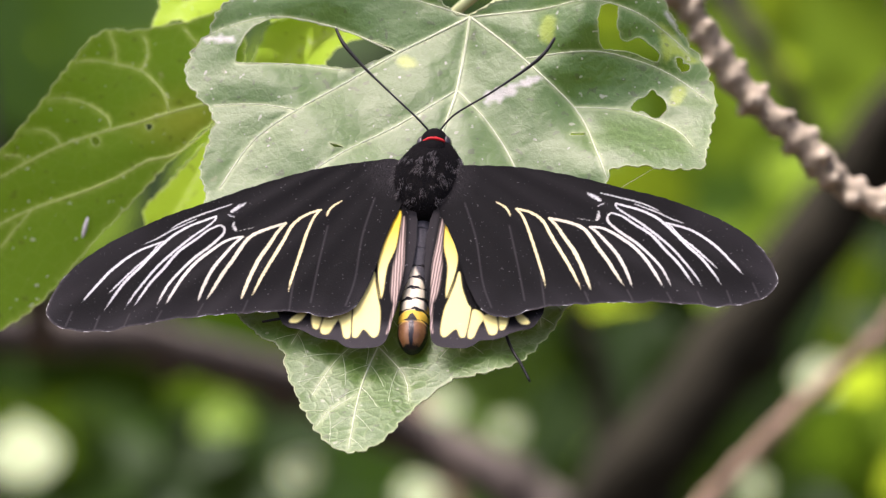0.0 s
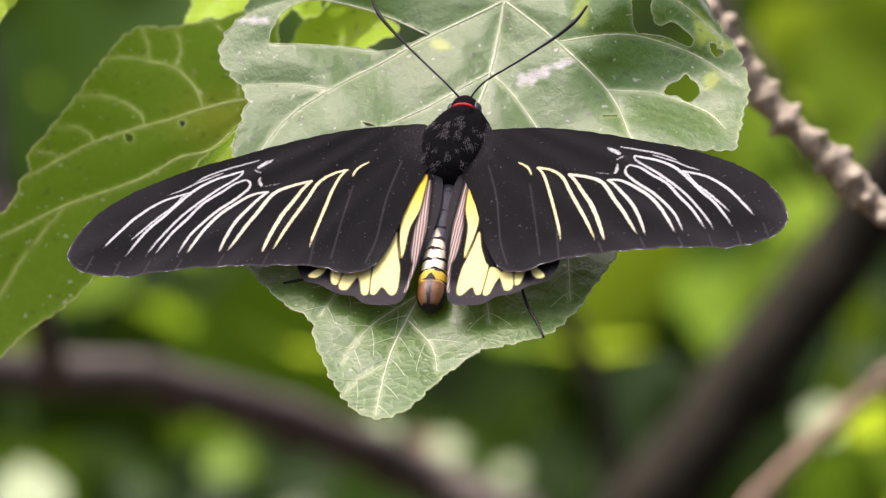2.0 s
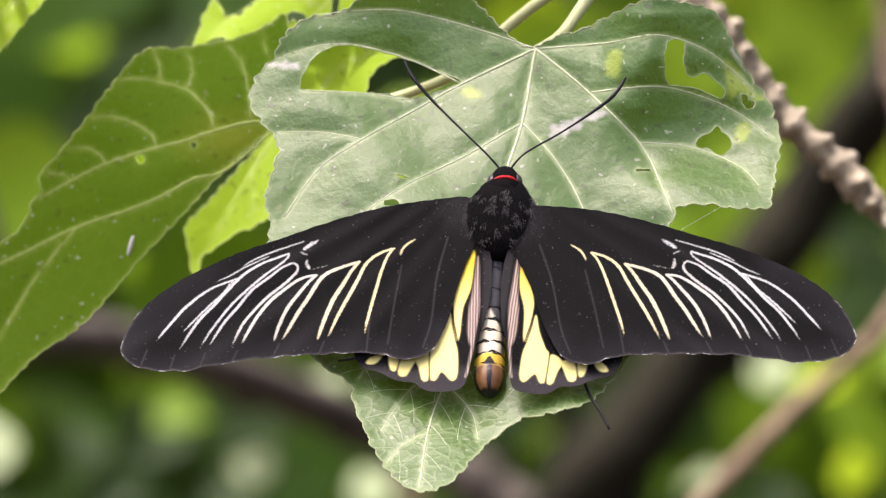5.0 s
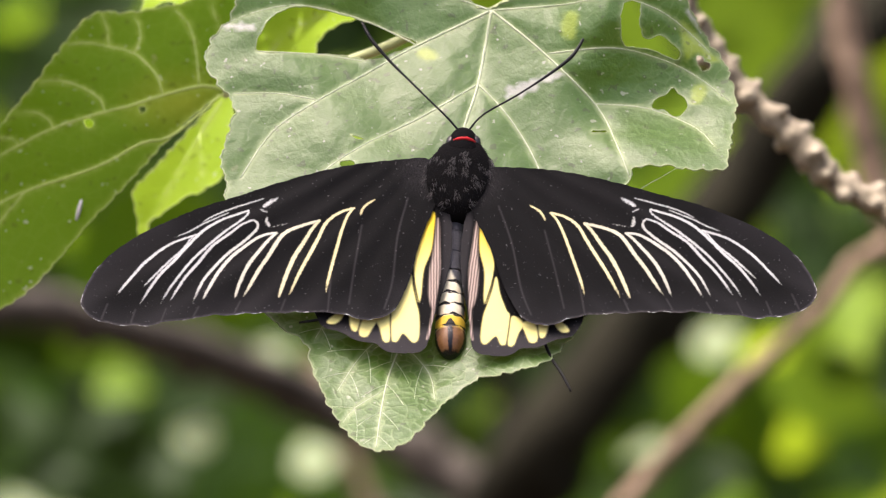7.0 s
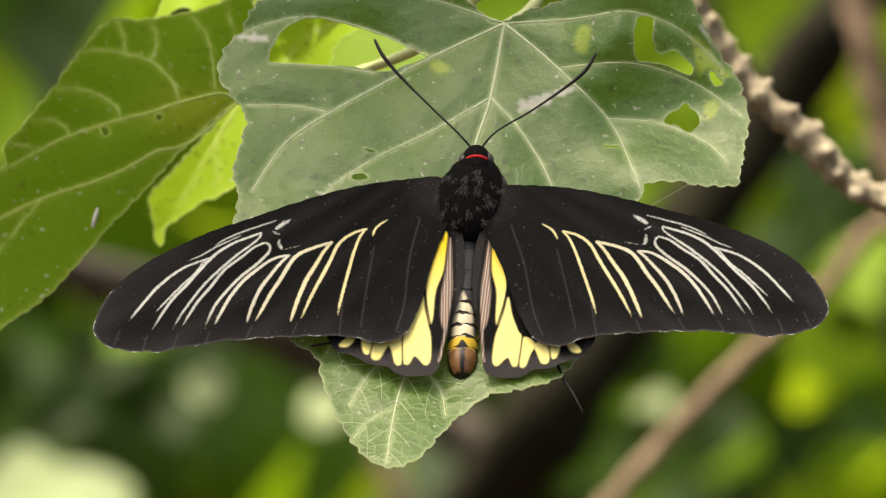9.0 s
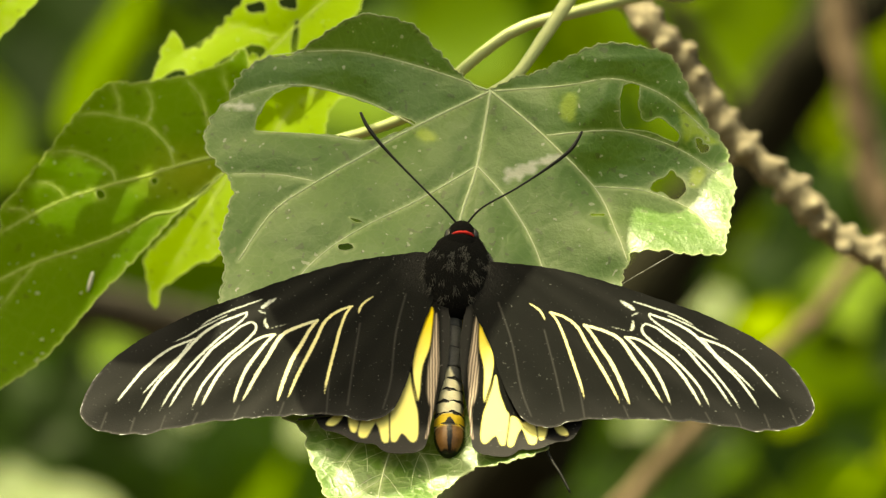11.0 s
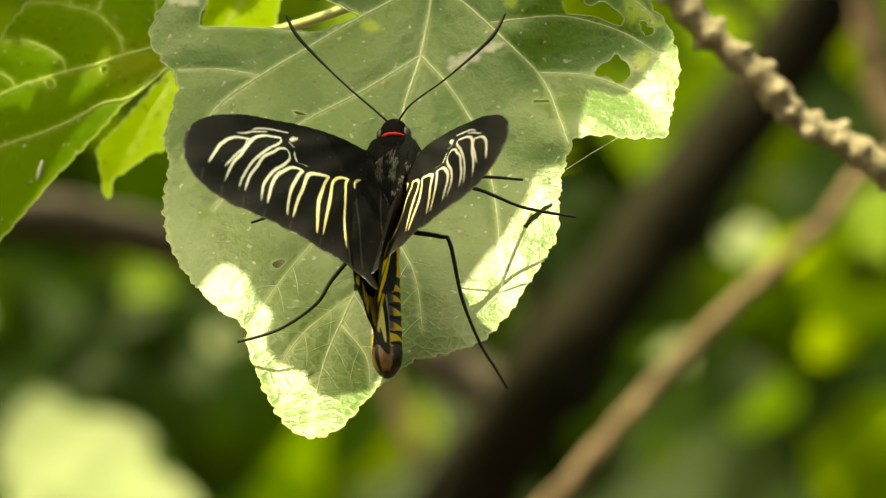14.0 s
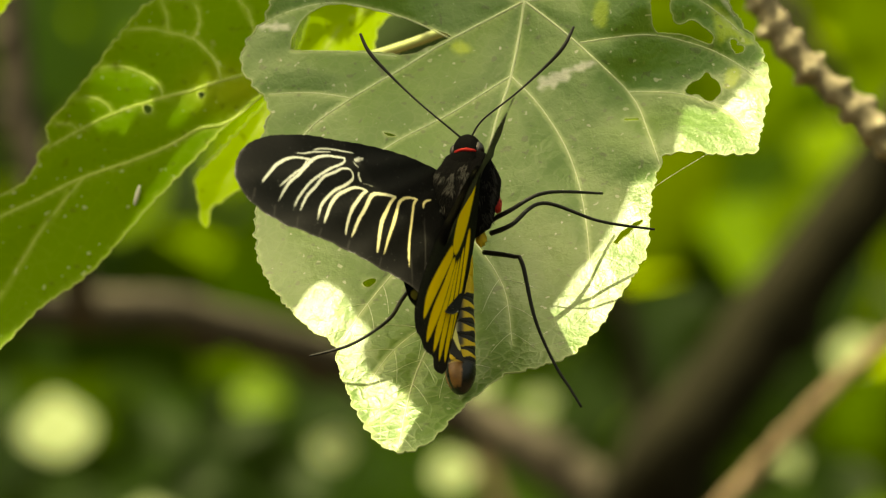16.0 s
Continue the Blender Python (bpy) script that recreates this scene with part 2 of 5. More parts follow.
def inside(q, loops):
    """Even-odd test of the points q against closed loops."""
    odd = np.zeros(len(q), bool)
    for lp in loops:
        a, b = lp, np.roll(lp, -1, 0)
        for (x0, y0), (x1, y1) in zip(a, b):
            if y0 == y1:
                continue
            hit = ((y0 > q[:, 1]) != (y1 > q[:, 1])) & (q[:, 0] < (x1 - x0) * (q[:, 1] - y0) / (y1 - y0) + x0)
            odd ^= hit
    return odd


def far_from(q, line, closed=False):
    """Distance of the points q to a polyline, and how far along it (0 to 1)."""
    a = np.asarray(line)
    b = np.roll(a, -1, 0) if closed else a[1:]
    a = a if closed else a[:-1]
    best, where = np.full(len(q), 9.0), np.zeros(len(q))
    for i, (s, e) in enumerate(zip(a, b)):
        d = e - s
        t = np.clip(((q - s) @ d) / max(d @ d, 1e-12), 0, 1)
        r = np.linalg.norm(q - s - t[:, None] * d, axis=1)
        m = r < best
        best[m], where[m] = r[m], (i + t[m]) / len(a)
    return best, where


def fill(loops, h):
    """Triangles over a flat outline with holes: points and faces."""
    from mathutils.geometry import delaunay_2d_cdt
    pts, edges = [], []
    for lp in loops:
        k = len(pts)
        pts += list(lp)
        edges += [(k + i, k + (i + 1) % len(lp)) for i in range(len(lp))]
    lo, hi = loops[0].min(0), loops[0].max(0)
    gx, gy = np.meshgrid(np.arange(lo[0], hi[0], h), np.arange(lo[1], hi[1], h * 0.87))
    gx = gx + (np.arange(gx.shape[0]) % 2)[:, None] * h / 2
    g = np.stack([gx.ravel(), gy.ravel()], 1)
    g = g + np.random.RandomState(3).uniform(-0.12, 0.12, g.shape) * h
    g = g[inside(g, loops)]
    for lp in loops:
        g = g[far_from(g, lp, True)[0] > 0.45 * h]
    scale = 1000.0
    res = delaunay_2d_cdt([Vector(p) * scale for p in pts + list(g)], edges, [], 0, 1e-6)
    v = np.array([tuple(p) for p in res[0]]) / scale
    f = np.array([t for t in res[2] if len(t) == 3])
    f = f[inside(v[f].mean(1), loops)]
    a, b, c = v[f[:, 0]], v[f[:, 1]], v[f[:, 2]]
    flip = (b[:, 0] - a[:, 0]) * (c[:, 1] - a[:, 1]) - (b[:, 1] - a[:, 1]) * (c[:, 0] - a[:, 0]) < 0
    f[flip] = f[flip][:, ::-1]
    return v, [tuple(map(int, t)) for t in f]


def tube(line, radii, sides=8, wobble=0.0, seed=0):
    """Vertices and faces of a round tapering tube along a 3D line."""
    line = np.asarray(line, float)
    n = len(line)
    radii = np.interp(np.linspace(0, 1, n), np.linspace(0, 1, len(radii)), radii)
    rnd = np.random.RandomState(seed)
    tan = np.gradient(line, axis=0)
    tan /= np.linalg.norm(tan, axis=1)[:, None] + 1e-12
    ref = np.array([0.31, 0.2, 0.93]) if abs(tan[0][2]) < 0.9 else np.array([0.9, 0.1, 0.2])
    verts, faces = [], []
    for i in range(n):
        s = np.cross(tan[i], ref)
        s /= np.linalg.norm(s)
        q = np.cross(s, tan[i])
        for j in range(sides):
            a = 2 * math.pi * j / sides
            r = radii[i] * (1 + wobble * rnd.uniform(-1, 1))
            verts.append(line[i] + r * (math.cos(a) * s + math.sin(a) * q))
    for i in range(n - 1):
        for j in range(sides):
            k = (j + 1) % sides
            faces.append((i * sides + j, i * sides + k, (i + 1) * sides + k, (i + 1) * sides + j))
    faces.append(tuple(range(sides))[::-1])
    faces.append(tuple((n - 1) * sides + j for j in range(sides)))
    return verts, faces


def join(pieces):
    verts, faces = [], []
    for v, f in pieces:
        k = len(verts)
        verts += list(v)
        faces += [tuple(i + k for i in t) for t in f]
    return verts, faces


def ball(centre, size, rings=12, sides=18, shape=None):
    """A rounded body; shape(direction) scales it."""
    verts, faces = [], []
    for i in range(rings + 1):
        th = math.pi * i / rings
        for j in range(sides):
            ph = 2 * math.pi * j / sides
            d = np.array([math.sin(th) * math.cos(ph), math.cos(th), math.sin(th) * math.sin(ph)])
            verts.append(np.asarray(centre) + d * np.asarray(size) * (shape(d) if shape else 1.0))
    for i in range(rings):
        for j in range(sides):
            k = (j + 1) % sides
            faces.append((i * sides + j, i * sides + k, (i + 1) * sides + k, (i + 1) * sides + j))
    return verts, faces


def thing(name, label, category, group=""):
    return tagged(new(name), label, category, group)


# ---------------------------------------------------------------- the setting
def build_ground():
    n = 40
    verts, faces = [], []
    for i in range(n + 1):
        for j in range(n + 1):
            x, y = [math.copysign(abs(c) ** 3 * 900, c) for c in (2 * i / n - 1, 2 * j / n - 1)]
            verts.append((x, y, 0.03 * math.sin(x * 1.7) * math.cos(y * 1.3) if abs(x) + abs(y) < 60 else 0.0))
    for i in range(n):
        for j in range(n):
            a = i * (n + 1) + j
            faces.append((a, a + n + 1, a + n + 2, a + 1))
    tagged(make("ground", verts, faces, GROUND), "brown soil with leaf litter under the trees", "ground", kind="structure")


def build_backdrop():
    """The wood's far wall of leaves, a curved sheet well behind everything."""
    k = Nodes("distant_wood")
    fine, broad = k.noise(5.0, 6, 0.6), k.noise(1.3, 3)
    # the noise paints lit leaf clumps and shaded gaps onto the sheet
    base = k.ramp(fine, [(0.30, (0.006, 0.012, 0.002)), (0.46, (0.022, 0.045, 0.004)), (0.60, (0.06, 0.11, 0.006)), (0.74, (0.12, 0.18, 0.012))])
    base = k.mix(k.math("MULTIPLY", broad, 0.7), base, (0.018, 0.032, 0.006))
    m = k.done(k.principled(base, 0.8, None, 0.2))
    verts, faces = [], []
    n, rows = 48, 8
    for j in range(rows + 1):
        for i in range(n + 1):
            a = 2 * math.pi * i / n
            r = 8 + 0.4 * math.sin(i * 2 * math.pi * 7 / n) + 0.3 * math.sin(j * 1.9)
            tall = 4.1 + 2.4 * math.cos(a)          # the unseen side behind the camera is kept low to admit sky light
            verts.append((r * math.sin(a), r * math.cos(a), tall * j / rows - 0.1))
    for j in range(rows):
        for i in range(n):
            a = j * (n + 1) + i
            faces.append((a, a + 1, a + n + 2, a + n + 1))
    tagged(make("backdrop", verts, faces, m), "distant green wood out of focus, light and shade painted in", "backdrop", kind="structure")


# ---------------------------------------------------------------- far leaves
def leaf_shape(size, rnd, fold=0.25, curl=0.3):
    """A small broad leaf with a pointed tip, folded along its middle."""
    prof = [(0.0, 0.02), (0.10, 0.30), (0.28, 0.47), (0.50, 0.46), (0.72, 0.32), (0.90, 0.13), (1.0, 0.0)]
    verts, faces = [], []
    for t, w in prof:
        bend = -curl * t * t * 0.5
        for s in (-1, 0, 1):
            verts.append((s * w * size * (1 + rnd.uniform(-0.07, 0.07)), t * size, bend * size + (abs(s) * w * fold) * size))
    for i in range(len(prof) - 1):
        for j in range(2):
            a = i * 3 + j
            faces.append((a, a + 1, a + 4, a + 3))
    return np.array(verts), faces


def scatter(name, label, material, places, seed, category="foliage"):
    """Many leaves in one mesh; places: point, size."""
    rnd = random.Random(seed)
    pieces = []
    for p, size in places:
        v, f = leaf_shape(size, rnd, rnd.uniform(0.05, 0.4), rnd.uniform(0.1, 0.6))
        v = v - np.array([0, size / 2, 0])
        r = np.array(Euler((rnd.uniform(-0.9, 0.7) + 0.9, rnd.uniform(-0.7, 0.7), rnd.uniform(0, 6.28))).to_matrix())
        if rnd.random() < 0.7:       # most leaves hang, facing out and up
            r = np.array((Euler((rnd.gauss(1.0, 0.4), rnd.gauss(0, 0.35), 0)).to_matrix() @ Euler((0, 0, rnd.gauss(3.14, 0.9))).to_matrix()))
        pieces.append((v @ r.T + np.array(p), f))
    v, f = join(pieces)
    return tagged(make(name, v, f, material), label, category, kind="stuff")


def build_far_leaves():
    rnd = random.Random(11)

    def cloud(n, y0, y1, smin, smax, u0=-900, u1=2500, v0=-700, v1=1700, keep=None):
        out = []
        while len(out) < n:
            u, v, y = rnd.uniform(u0, u1), rnd.uniform(v0, v1), rnd.uniform(y0, y1)
            if keep is None or keep(u, v):
                out.append((at(u, v, y), rnd.uniform(smin, smax)))
        return out

    def lumps(u, v):
        return noise.noise(Vector((u / 260, v / 230, 1.3))) > -0.05

    def lumps_light(u, v):
        return not (840 < u < 1130 and 320 < v < 640 or u < 560 and v > 640) and noise.noise(Vector((u / 300, v / 260, 7.7))) + (0.25 if u > 1150 else 0) > 0.18

    scatter("far_foliage", "dark green foliage out of focus, shade painted into its colour", FAR_SHADE, cloud(260, 3.2, 5.0, 0.07, 0.13), 1)
    scatter("far_foliage", "green foliage out of focus behind branches", FAR_GREEN, cloud(190, 2.6, 4.2, 0.06, 0.11, keep=lumps), 2)
    scatter("far_foliage", "yellow-green foliage out of focus, brightness painted in", FAR_LIT, cloud(70, 2.4, 3.6, 0.05, 0.09, keep=lumps_light), 3)
    # these clusters darken the background by their painted shade
    scatter("far_foliage", "dark leaves out of focus, shade painted into their colour", FAR_SHADE, cloud(30, 2.35, 2.5, 0.03, 0.05, -300, 400, 560, 1000)
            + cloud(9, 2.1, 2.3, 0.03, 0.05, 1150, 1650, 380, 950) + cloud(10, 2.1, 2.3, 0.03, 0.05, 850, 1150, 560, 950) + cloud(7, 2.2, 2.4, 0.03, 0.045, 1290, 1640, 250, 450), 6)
    # single leaves set as bright spots; their colour carries the sunlight
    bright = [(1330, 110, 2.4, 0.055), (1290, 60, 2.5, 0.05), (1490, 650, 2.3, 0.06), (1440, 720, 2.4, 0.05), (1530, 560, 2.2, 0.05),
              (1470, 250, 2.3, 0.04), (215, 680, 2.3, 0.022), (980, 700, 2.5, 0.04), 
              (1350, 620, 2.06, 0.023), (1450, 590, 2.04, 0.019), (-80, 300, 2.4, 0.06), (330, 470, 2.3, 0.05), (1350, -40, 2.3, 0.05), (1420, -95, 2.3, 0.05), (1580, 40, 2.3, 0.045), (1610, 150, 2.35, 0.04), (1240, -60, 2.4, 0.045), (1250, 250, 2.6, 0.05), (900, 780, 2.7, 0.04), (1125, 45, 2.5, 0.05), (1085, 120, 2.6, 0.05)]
    scatter("far_foliage", "yellow-green leaves out of focus, sunlight painted into the colour", FAR_LIT, [(at(u, v, y), s) for u, v, y, s in bright], 5)
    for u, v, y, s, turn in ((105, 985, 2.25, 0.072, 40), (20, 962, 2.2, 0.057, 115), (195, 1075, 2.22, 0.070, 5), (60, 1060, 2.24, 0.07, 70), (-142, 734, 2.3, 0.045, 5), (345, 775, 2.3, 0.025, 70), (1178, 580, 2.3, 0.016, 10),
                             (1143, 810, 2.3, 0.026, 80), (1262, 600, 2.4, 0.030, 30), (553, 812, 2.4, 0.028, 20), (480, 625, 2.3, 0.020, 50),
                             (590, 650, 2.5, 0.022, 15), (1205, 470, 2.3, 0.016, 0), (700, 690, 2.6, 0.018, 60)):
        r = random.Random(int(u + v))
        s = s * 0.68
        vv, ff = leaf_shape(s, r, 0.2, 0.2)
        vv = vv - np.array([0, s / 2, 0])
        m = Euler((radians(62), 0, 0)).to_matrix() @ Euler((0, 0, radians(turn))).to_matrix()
        ob = make("pale_leaf", vv @ np.array(m).T, ff, FAR_SUNLIT)
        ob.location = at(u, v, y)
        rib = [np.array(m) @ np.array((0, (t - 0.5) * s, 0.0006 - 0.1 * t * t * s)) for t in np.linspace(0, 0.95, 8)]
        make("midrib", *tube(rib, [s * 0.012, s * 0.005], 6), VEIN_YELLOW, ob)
        tagged(ob, "pale leaf far behind out of focus, sunlight painted in", "leaf", "pale far leaves")


# ---------------------------------------------------------------- branches
def branch(name, label, line, radii, material, step=0.012, wobble=0.05, sides=12, seed=0, gnarl=0.0, knots=6):
    p = spline(np.array([tuple(q) for q in line]), step)
    rnd = np.random.RandomState(seed)
    if gnarl:
        p = p + rnd.uniform(-gnarl, gnarl, p.shape)
    ob = thing(name, label, "branch")
    make("wood", *tube(p, radii, sides, wobble, seed), material, ob)
    arc = np.linspace(0, 1, len(p))
    for i in range(knots):               # swollen nodes where side shoots once grew
        k = int(np.clip((i + 0.5 + rnd.uniform(-0.3, 0.3)) / knots, 0.02, 0.97) * (len(p) - 2))
        r = float(np.interp(arc[k], np.linspace(0, 1, len(radii)), radii))
        tan = p[k + 1] - p[k]
        tan = tan / np.linalg.norm(tan)
        side = np.cross(tan, (0, 1, 0)) * rnd.choice((-1, 1)) + np.array([0, rnd.uniform(-0.9, 0.2), 0])
        c = p[k] + side / np.linalg.norm(side) * r * 0.55
        make("knot", *ball(tuple(c), (r * 0.75, r * 0.75, r * rnd.uniform(0.7, 1.0)), 8, 12, lambda q: 1 + 0.15 * math.sin(q[0] * 6 + i) * math.cos(q[2] * 5)), material, ob)
    return ob, p


def build_branches():
    # the knobbly twig beside the leaf, with leaf scars all along it
    y = 0.27
    line = [at(1060, -230, y + .02), at(1139, -67, y), at(1209, 13, y), at(1279, 123, y), at(1339, 188, y), at(1400, 240, y), at(1479, 323, y),
            at(1559, 363, y), at(1640, 420, y), at(1800, 540, y + .02)]
    p = spline(np.array([tuple(q) for q in line]), 0.0011)
    rnd = np.random.RandomState(5)
    arc = np.r_[0, np.cumsum(np.linalg.norm(np.diff(p, axis=0), axis=1))]
    phase = arc / 0.0066 + 0.16 * np.sin(arc * 130)
    radii = 0.0031 + 0.0008 * (0.5 + 0.5 * np.cos(phase * 2 * math.pi)) ** 1.6 + 0.0003 * np.sin(arc * 210 + 1)
    twig = thing("twig", "knobbly grey-brown twig with raised leaf scars", "twig")
    make("wood", *tube(p, list(radii), 14, 0.07, 4), KNOBBLY, twig)
    for i in range(1, int(phase[-1])):                  # one to three scars on every swollen node
        k = min(int(np.searchsorted(phase, i)), len(p) - 2)
        tan = p[k + 1] - p[k]
        tan /= np.linalg.norm(tan)
        side = np.cross(tan, (0, 1, 0))
        first = rnd.uniform(0, 6.28)
        for j in range(1 + i % 3):
            ang = first + j * 2.2 + rnd.uniform(-0.4, 0.4)
            d = math.cos(ang) * side + math.sin(ang) * np.array([0, 1, 0])
            c = p[k] + d * 0.0031 + tan * rnd.uniform(-0.0012, 0.0012)
            s = rnd.uniform(0.0013, 0.0021)
            v, f = ball((0, 0, 0), (s, s, s), 7, 10, lambda q: 1 + 0.22 * math.sin(q[0] * 7 + i) * math.cos(q[2] * 5))
            v = [np.asarray(c) + w + d * (w @ d) * 0.25 for w in v]
            make("leaf_scar", v, f, SCAR_BARK, twig)
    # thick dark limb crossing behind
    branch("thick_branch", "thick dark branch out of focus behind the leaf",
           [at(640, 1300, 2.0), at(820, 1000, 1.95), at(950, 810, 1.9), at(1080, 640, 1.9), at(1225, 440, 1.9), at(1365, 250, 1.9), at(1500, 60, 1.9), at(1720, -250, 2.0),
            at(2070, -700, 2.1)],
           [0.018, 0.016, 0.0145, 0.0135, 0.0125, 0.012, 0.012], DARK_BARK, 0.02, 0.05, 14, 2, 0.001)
    branch("branch", "dark horizontal branch out of focus, joining a limb",
           [at(-700, 520, 1.7), at(-300, 535, 1.7), at(0, 542, 1.75), at(150, 564, 1.8), at(300, 606, 1.85), at(430, 652, 1.9), at(560, 712, 1.95), at(690, 776, 1.95),
            at(800, 846, 1.95), at(930, 930, 1.95)],
           [0.0070, 0.0075, 0.008, 0.0085, 0.009, 0.010], GREY_BARK, 0.016, 0.06, 12, 3, 0.0007)
    branch("branch", "brown upright branch out of focus with nodes",
           [at(1440, -420, 1.35), at(1478, -100, 1.4), at(1492, 20, 1.4), at(1512, 130, 1.4), at(1530, 230, 1.4), at(1552, 330, 1.4), at(1640, 500, 1.4), at(1800, 760, 1.4)],
           [0.0036, 0.0042, 0.0050, 0.0046, 0.0054], BROWN_BARK, 0.006, 0.15, 10, 7, 0.0008, 12)
    branch("twig", "slender brown twig out of focus, slanting upward",
           [at(882, 1130, 1.2), at(1007, 1000, 1.2), at(1112, 882, 1.2), at(1237, 745, 1.2), at(1352, 640, 1.2), at(1462, 540, 1.2), at(1514, 462, 1.2), at(1582, 425, 1.2),
            at(1742, 330, 1.2), at(1972, 180, 1.25)],
           [0.0030, 0.0029, 0.0027, 0.0026, 0.0030, 0.0026, 0.0022], BROWN_BARK, 0.004, 0.16, 10, 8, 0.0006, 14)
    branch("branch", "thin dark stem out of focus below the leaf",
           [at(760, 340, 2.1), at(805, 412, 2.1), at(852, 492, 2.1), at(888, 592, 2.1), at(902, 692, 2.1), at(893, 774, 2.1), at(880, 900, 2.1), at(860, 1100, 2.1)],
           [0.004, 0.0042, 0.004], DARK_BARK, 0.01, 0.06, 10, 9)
    branch("twig", "thin pale brown twig out of focus",
           [at(560, 640, 2.2), at(600, 760, 2.2), at(640, 860, 2.2), at(700, 1000, 2.2)],
           [0.003, 0.0032, 0.004], BROWN_BARK, 0.01, 0.06, 8, 10)
    branch("branch", "dark upright stem out of focus behind the leaf",
           [at(-240, -300, 1.6), at(-190, 60, 1.6), at(-165, 250, 1.6), at(-110, 400, 1.6), at(-60, 560, 1.65)],
           [0.006, 0.006, 0.0055, 0.005], GREY_BARK, 0.012, 0.06, 10, 12, 0.0006)
    branch("branch", "grey branch out of focus at the upper side",
           [at(1040, -300, 1.8), at(1130, -60, 1.8), at(1230, 90, 1.8), at(1300, 220, 1.85)],
           [0.004, 0.004, 0.003], GREY_BARK, 0.012, 0.06, 10, 13, 0.0006)


# ---------------------------------------------------------------- the leaf under the butterfly
LEAF_EDGE = [(872, 17), (834, 4), (779, -49), (739, -92), (690, -112), (640, -116), (590, -92), (519, -44), (469, -38), (424, -6), (404, 34),
             (372, 72), (362, 118), (384, 150), (412, 185), (408, 225), (391, 285), (402, 330), (392, 400), (405, 465), (440, 520), (500, 578),
             (545, 608), (556, 650), (590, 722), (628, 772), (672, 792), (722, 775), (790, 708), (850, 668), (885, 662), (962, 640), (1012, 594), (1057, 528),
             (1090, 474), (1096, 420), (1101, 366), (1116, 318), (1128, 300), (1172, 296), (1225, 304), (1270, 304)]
LEAF_EDGE_RIGHT = [(1288, 296), (1298, 240), (1308, 190), (1292, 122), (1262, 80), (1236, 35), (1219, -2), (1189, -46), (1129, -63), (1070, -66), (1020, -46),
                   (960, -16), (910, -2)]
LEAF_HOLES = [[(454, 90), (462, 55), (485, 26), (530, 12), (590, 22), (650, 40), (700, 60), (738, 78), (700, 95), (660, 108), (600, 100), (520, 96)],
              [(1108, 8), (1137, 5), (1137, 40), (1143, 66), (1158, 71), (1172, 63), (1190, 75), (1207, 88), (1209, 105), (1200, 110), (1175, 98), (1150, 90), (1125, 86), (1108, 84), (1102, 45)],
              [(1238, 106), (1241, 100), (1250, 103), (1252, 112), (1262, 114), (1264, 122), (1250, 131), (1242, 118)],
              [(1158, 190), (1164, 178), (1180, 172), (1193, 160), (1200, 160), (1206, 168), (1222, 184), (1218, 200), (1205, 212), (1195, 209), (1180, 200), (1165, 198)],
              [(602, 290), (620, 286), (630, 294), (616, 300), (604, 298)],
              [(622, 242), (640, 245), (646, 250), (630, 250)],
              [(1052, 234), (1074, 234), (1074, 239), (1052, 239)],
              [(1034, 450), (1044, 436), (1060, 424), (1082, 412), (1086, 416), (1068, 430), (1054, 442), (1042, 453)],
              [(590, 505), (600, 496), (613, 498), (610, 508), (598, 512)]]
LEAF_VEINS = [([(872, 20), (848, 152), (820, 240), (790, 380), (752, 520), (690, 664), (668, 785)], 0.50),
              ([(872, 20), (735, 85), (650, 132), (560, 182), (482, 236), (425, 318)], 0.46),
              ([(872, 20), (960, 92), (1058, 190), (1095, 262), (1116, 318)], 0.42),
              ([(848, 152), (740, 214), (640, 262), (560, 318), (480, 410)], 0.34),
              ([(848, 152), (905, 215), (956, 305), (985, 420), (1000, 580)], 0.34),
              ([(872, 20), (760, -18), (640, -48), (560, -50), (480, -42)], 0.30),
              ([(735, 80), (640, 36), (530, 10), (450, 22), (398, 42)], 0.26),
              ([(872, 20), (1000, 10), (1090, -4), (1170, 20), (1225, 60), (1262, 96)], 0.32),
              ([(972, 98), (1090, 88), (1180, 110), (1240, 140), (1296, 182)], 0.30),
              ([(1058, 188), (1150, 196), (1235, 230), (1268, 264)], 0.24),
              ([(560, 180), (490, 168), (412, 168)], 0.20),
              ([(640, 110), (560, 98), (456, 92)], 0.22),
              ([(800, 350), (690, 440), (600, 540), (560, 600)], 0.26),
              ([(780, 430), (840, 520), (860, 620)], 0.26),
              ([(735, 560), (650, 620), (600, 690)], 0.24),
              ([(715, 610), (760, 660), (770, 705)], 0.22),
              ([(680, 690), (630, 720), (610, 745)], 0.16)]


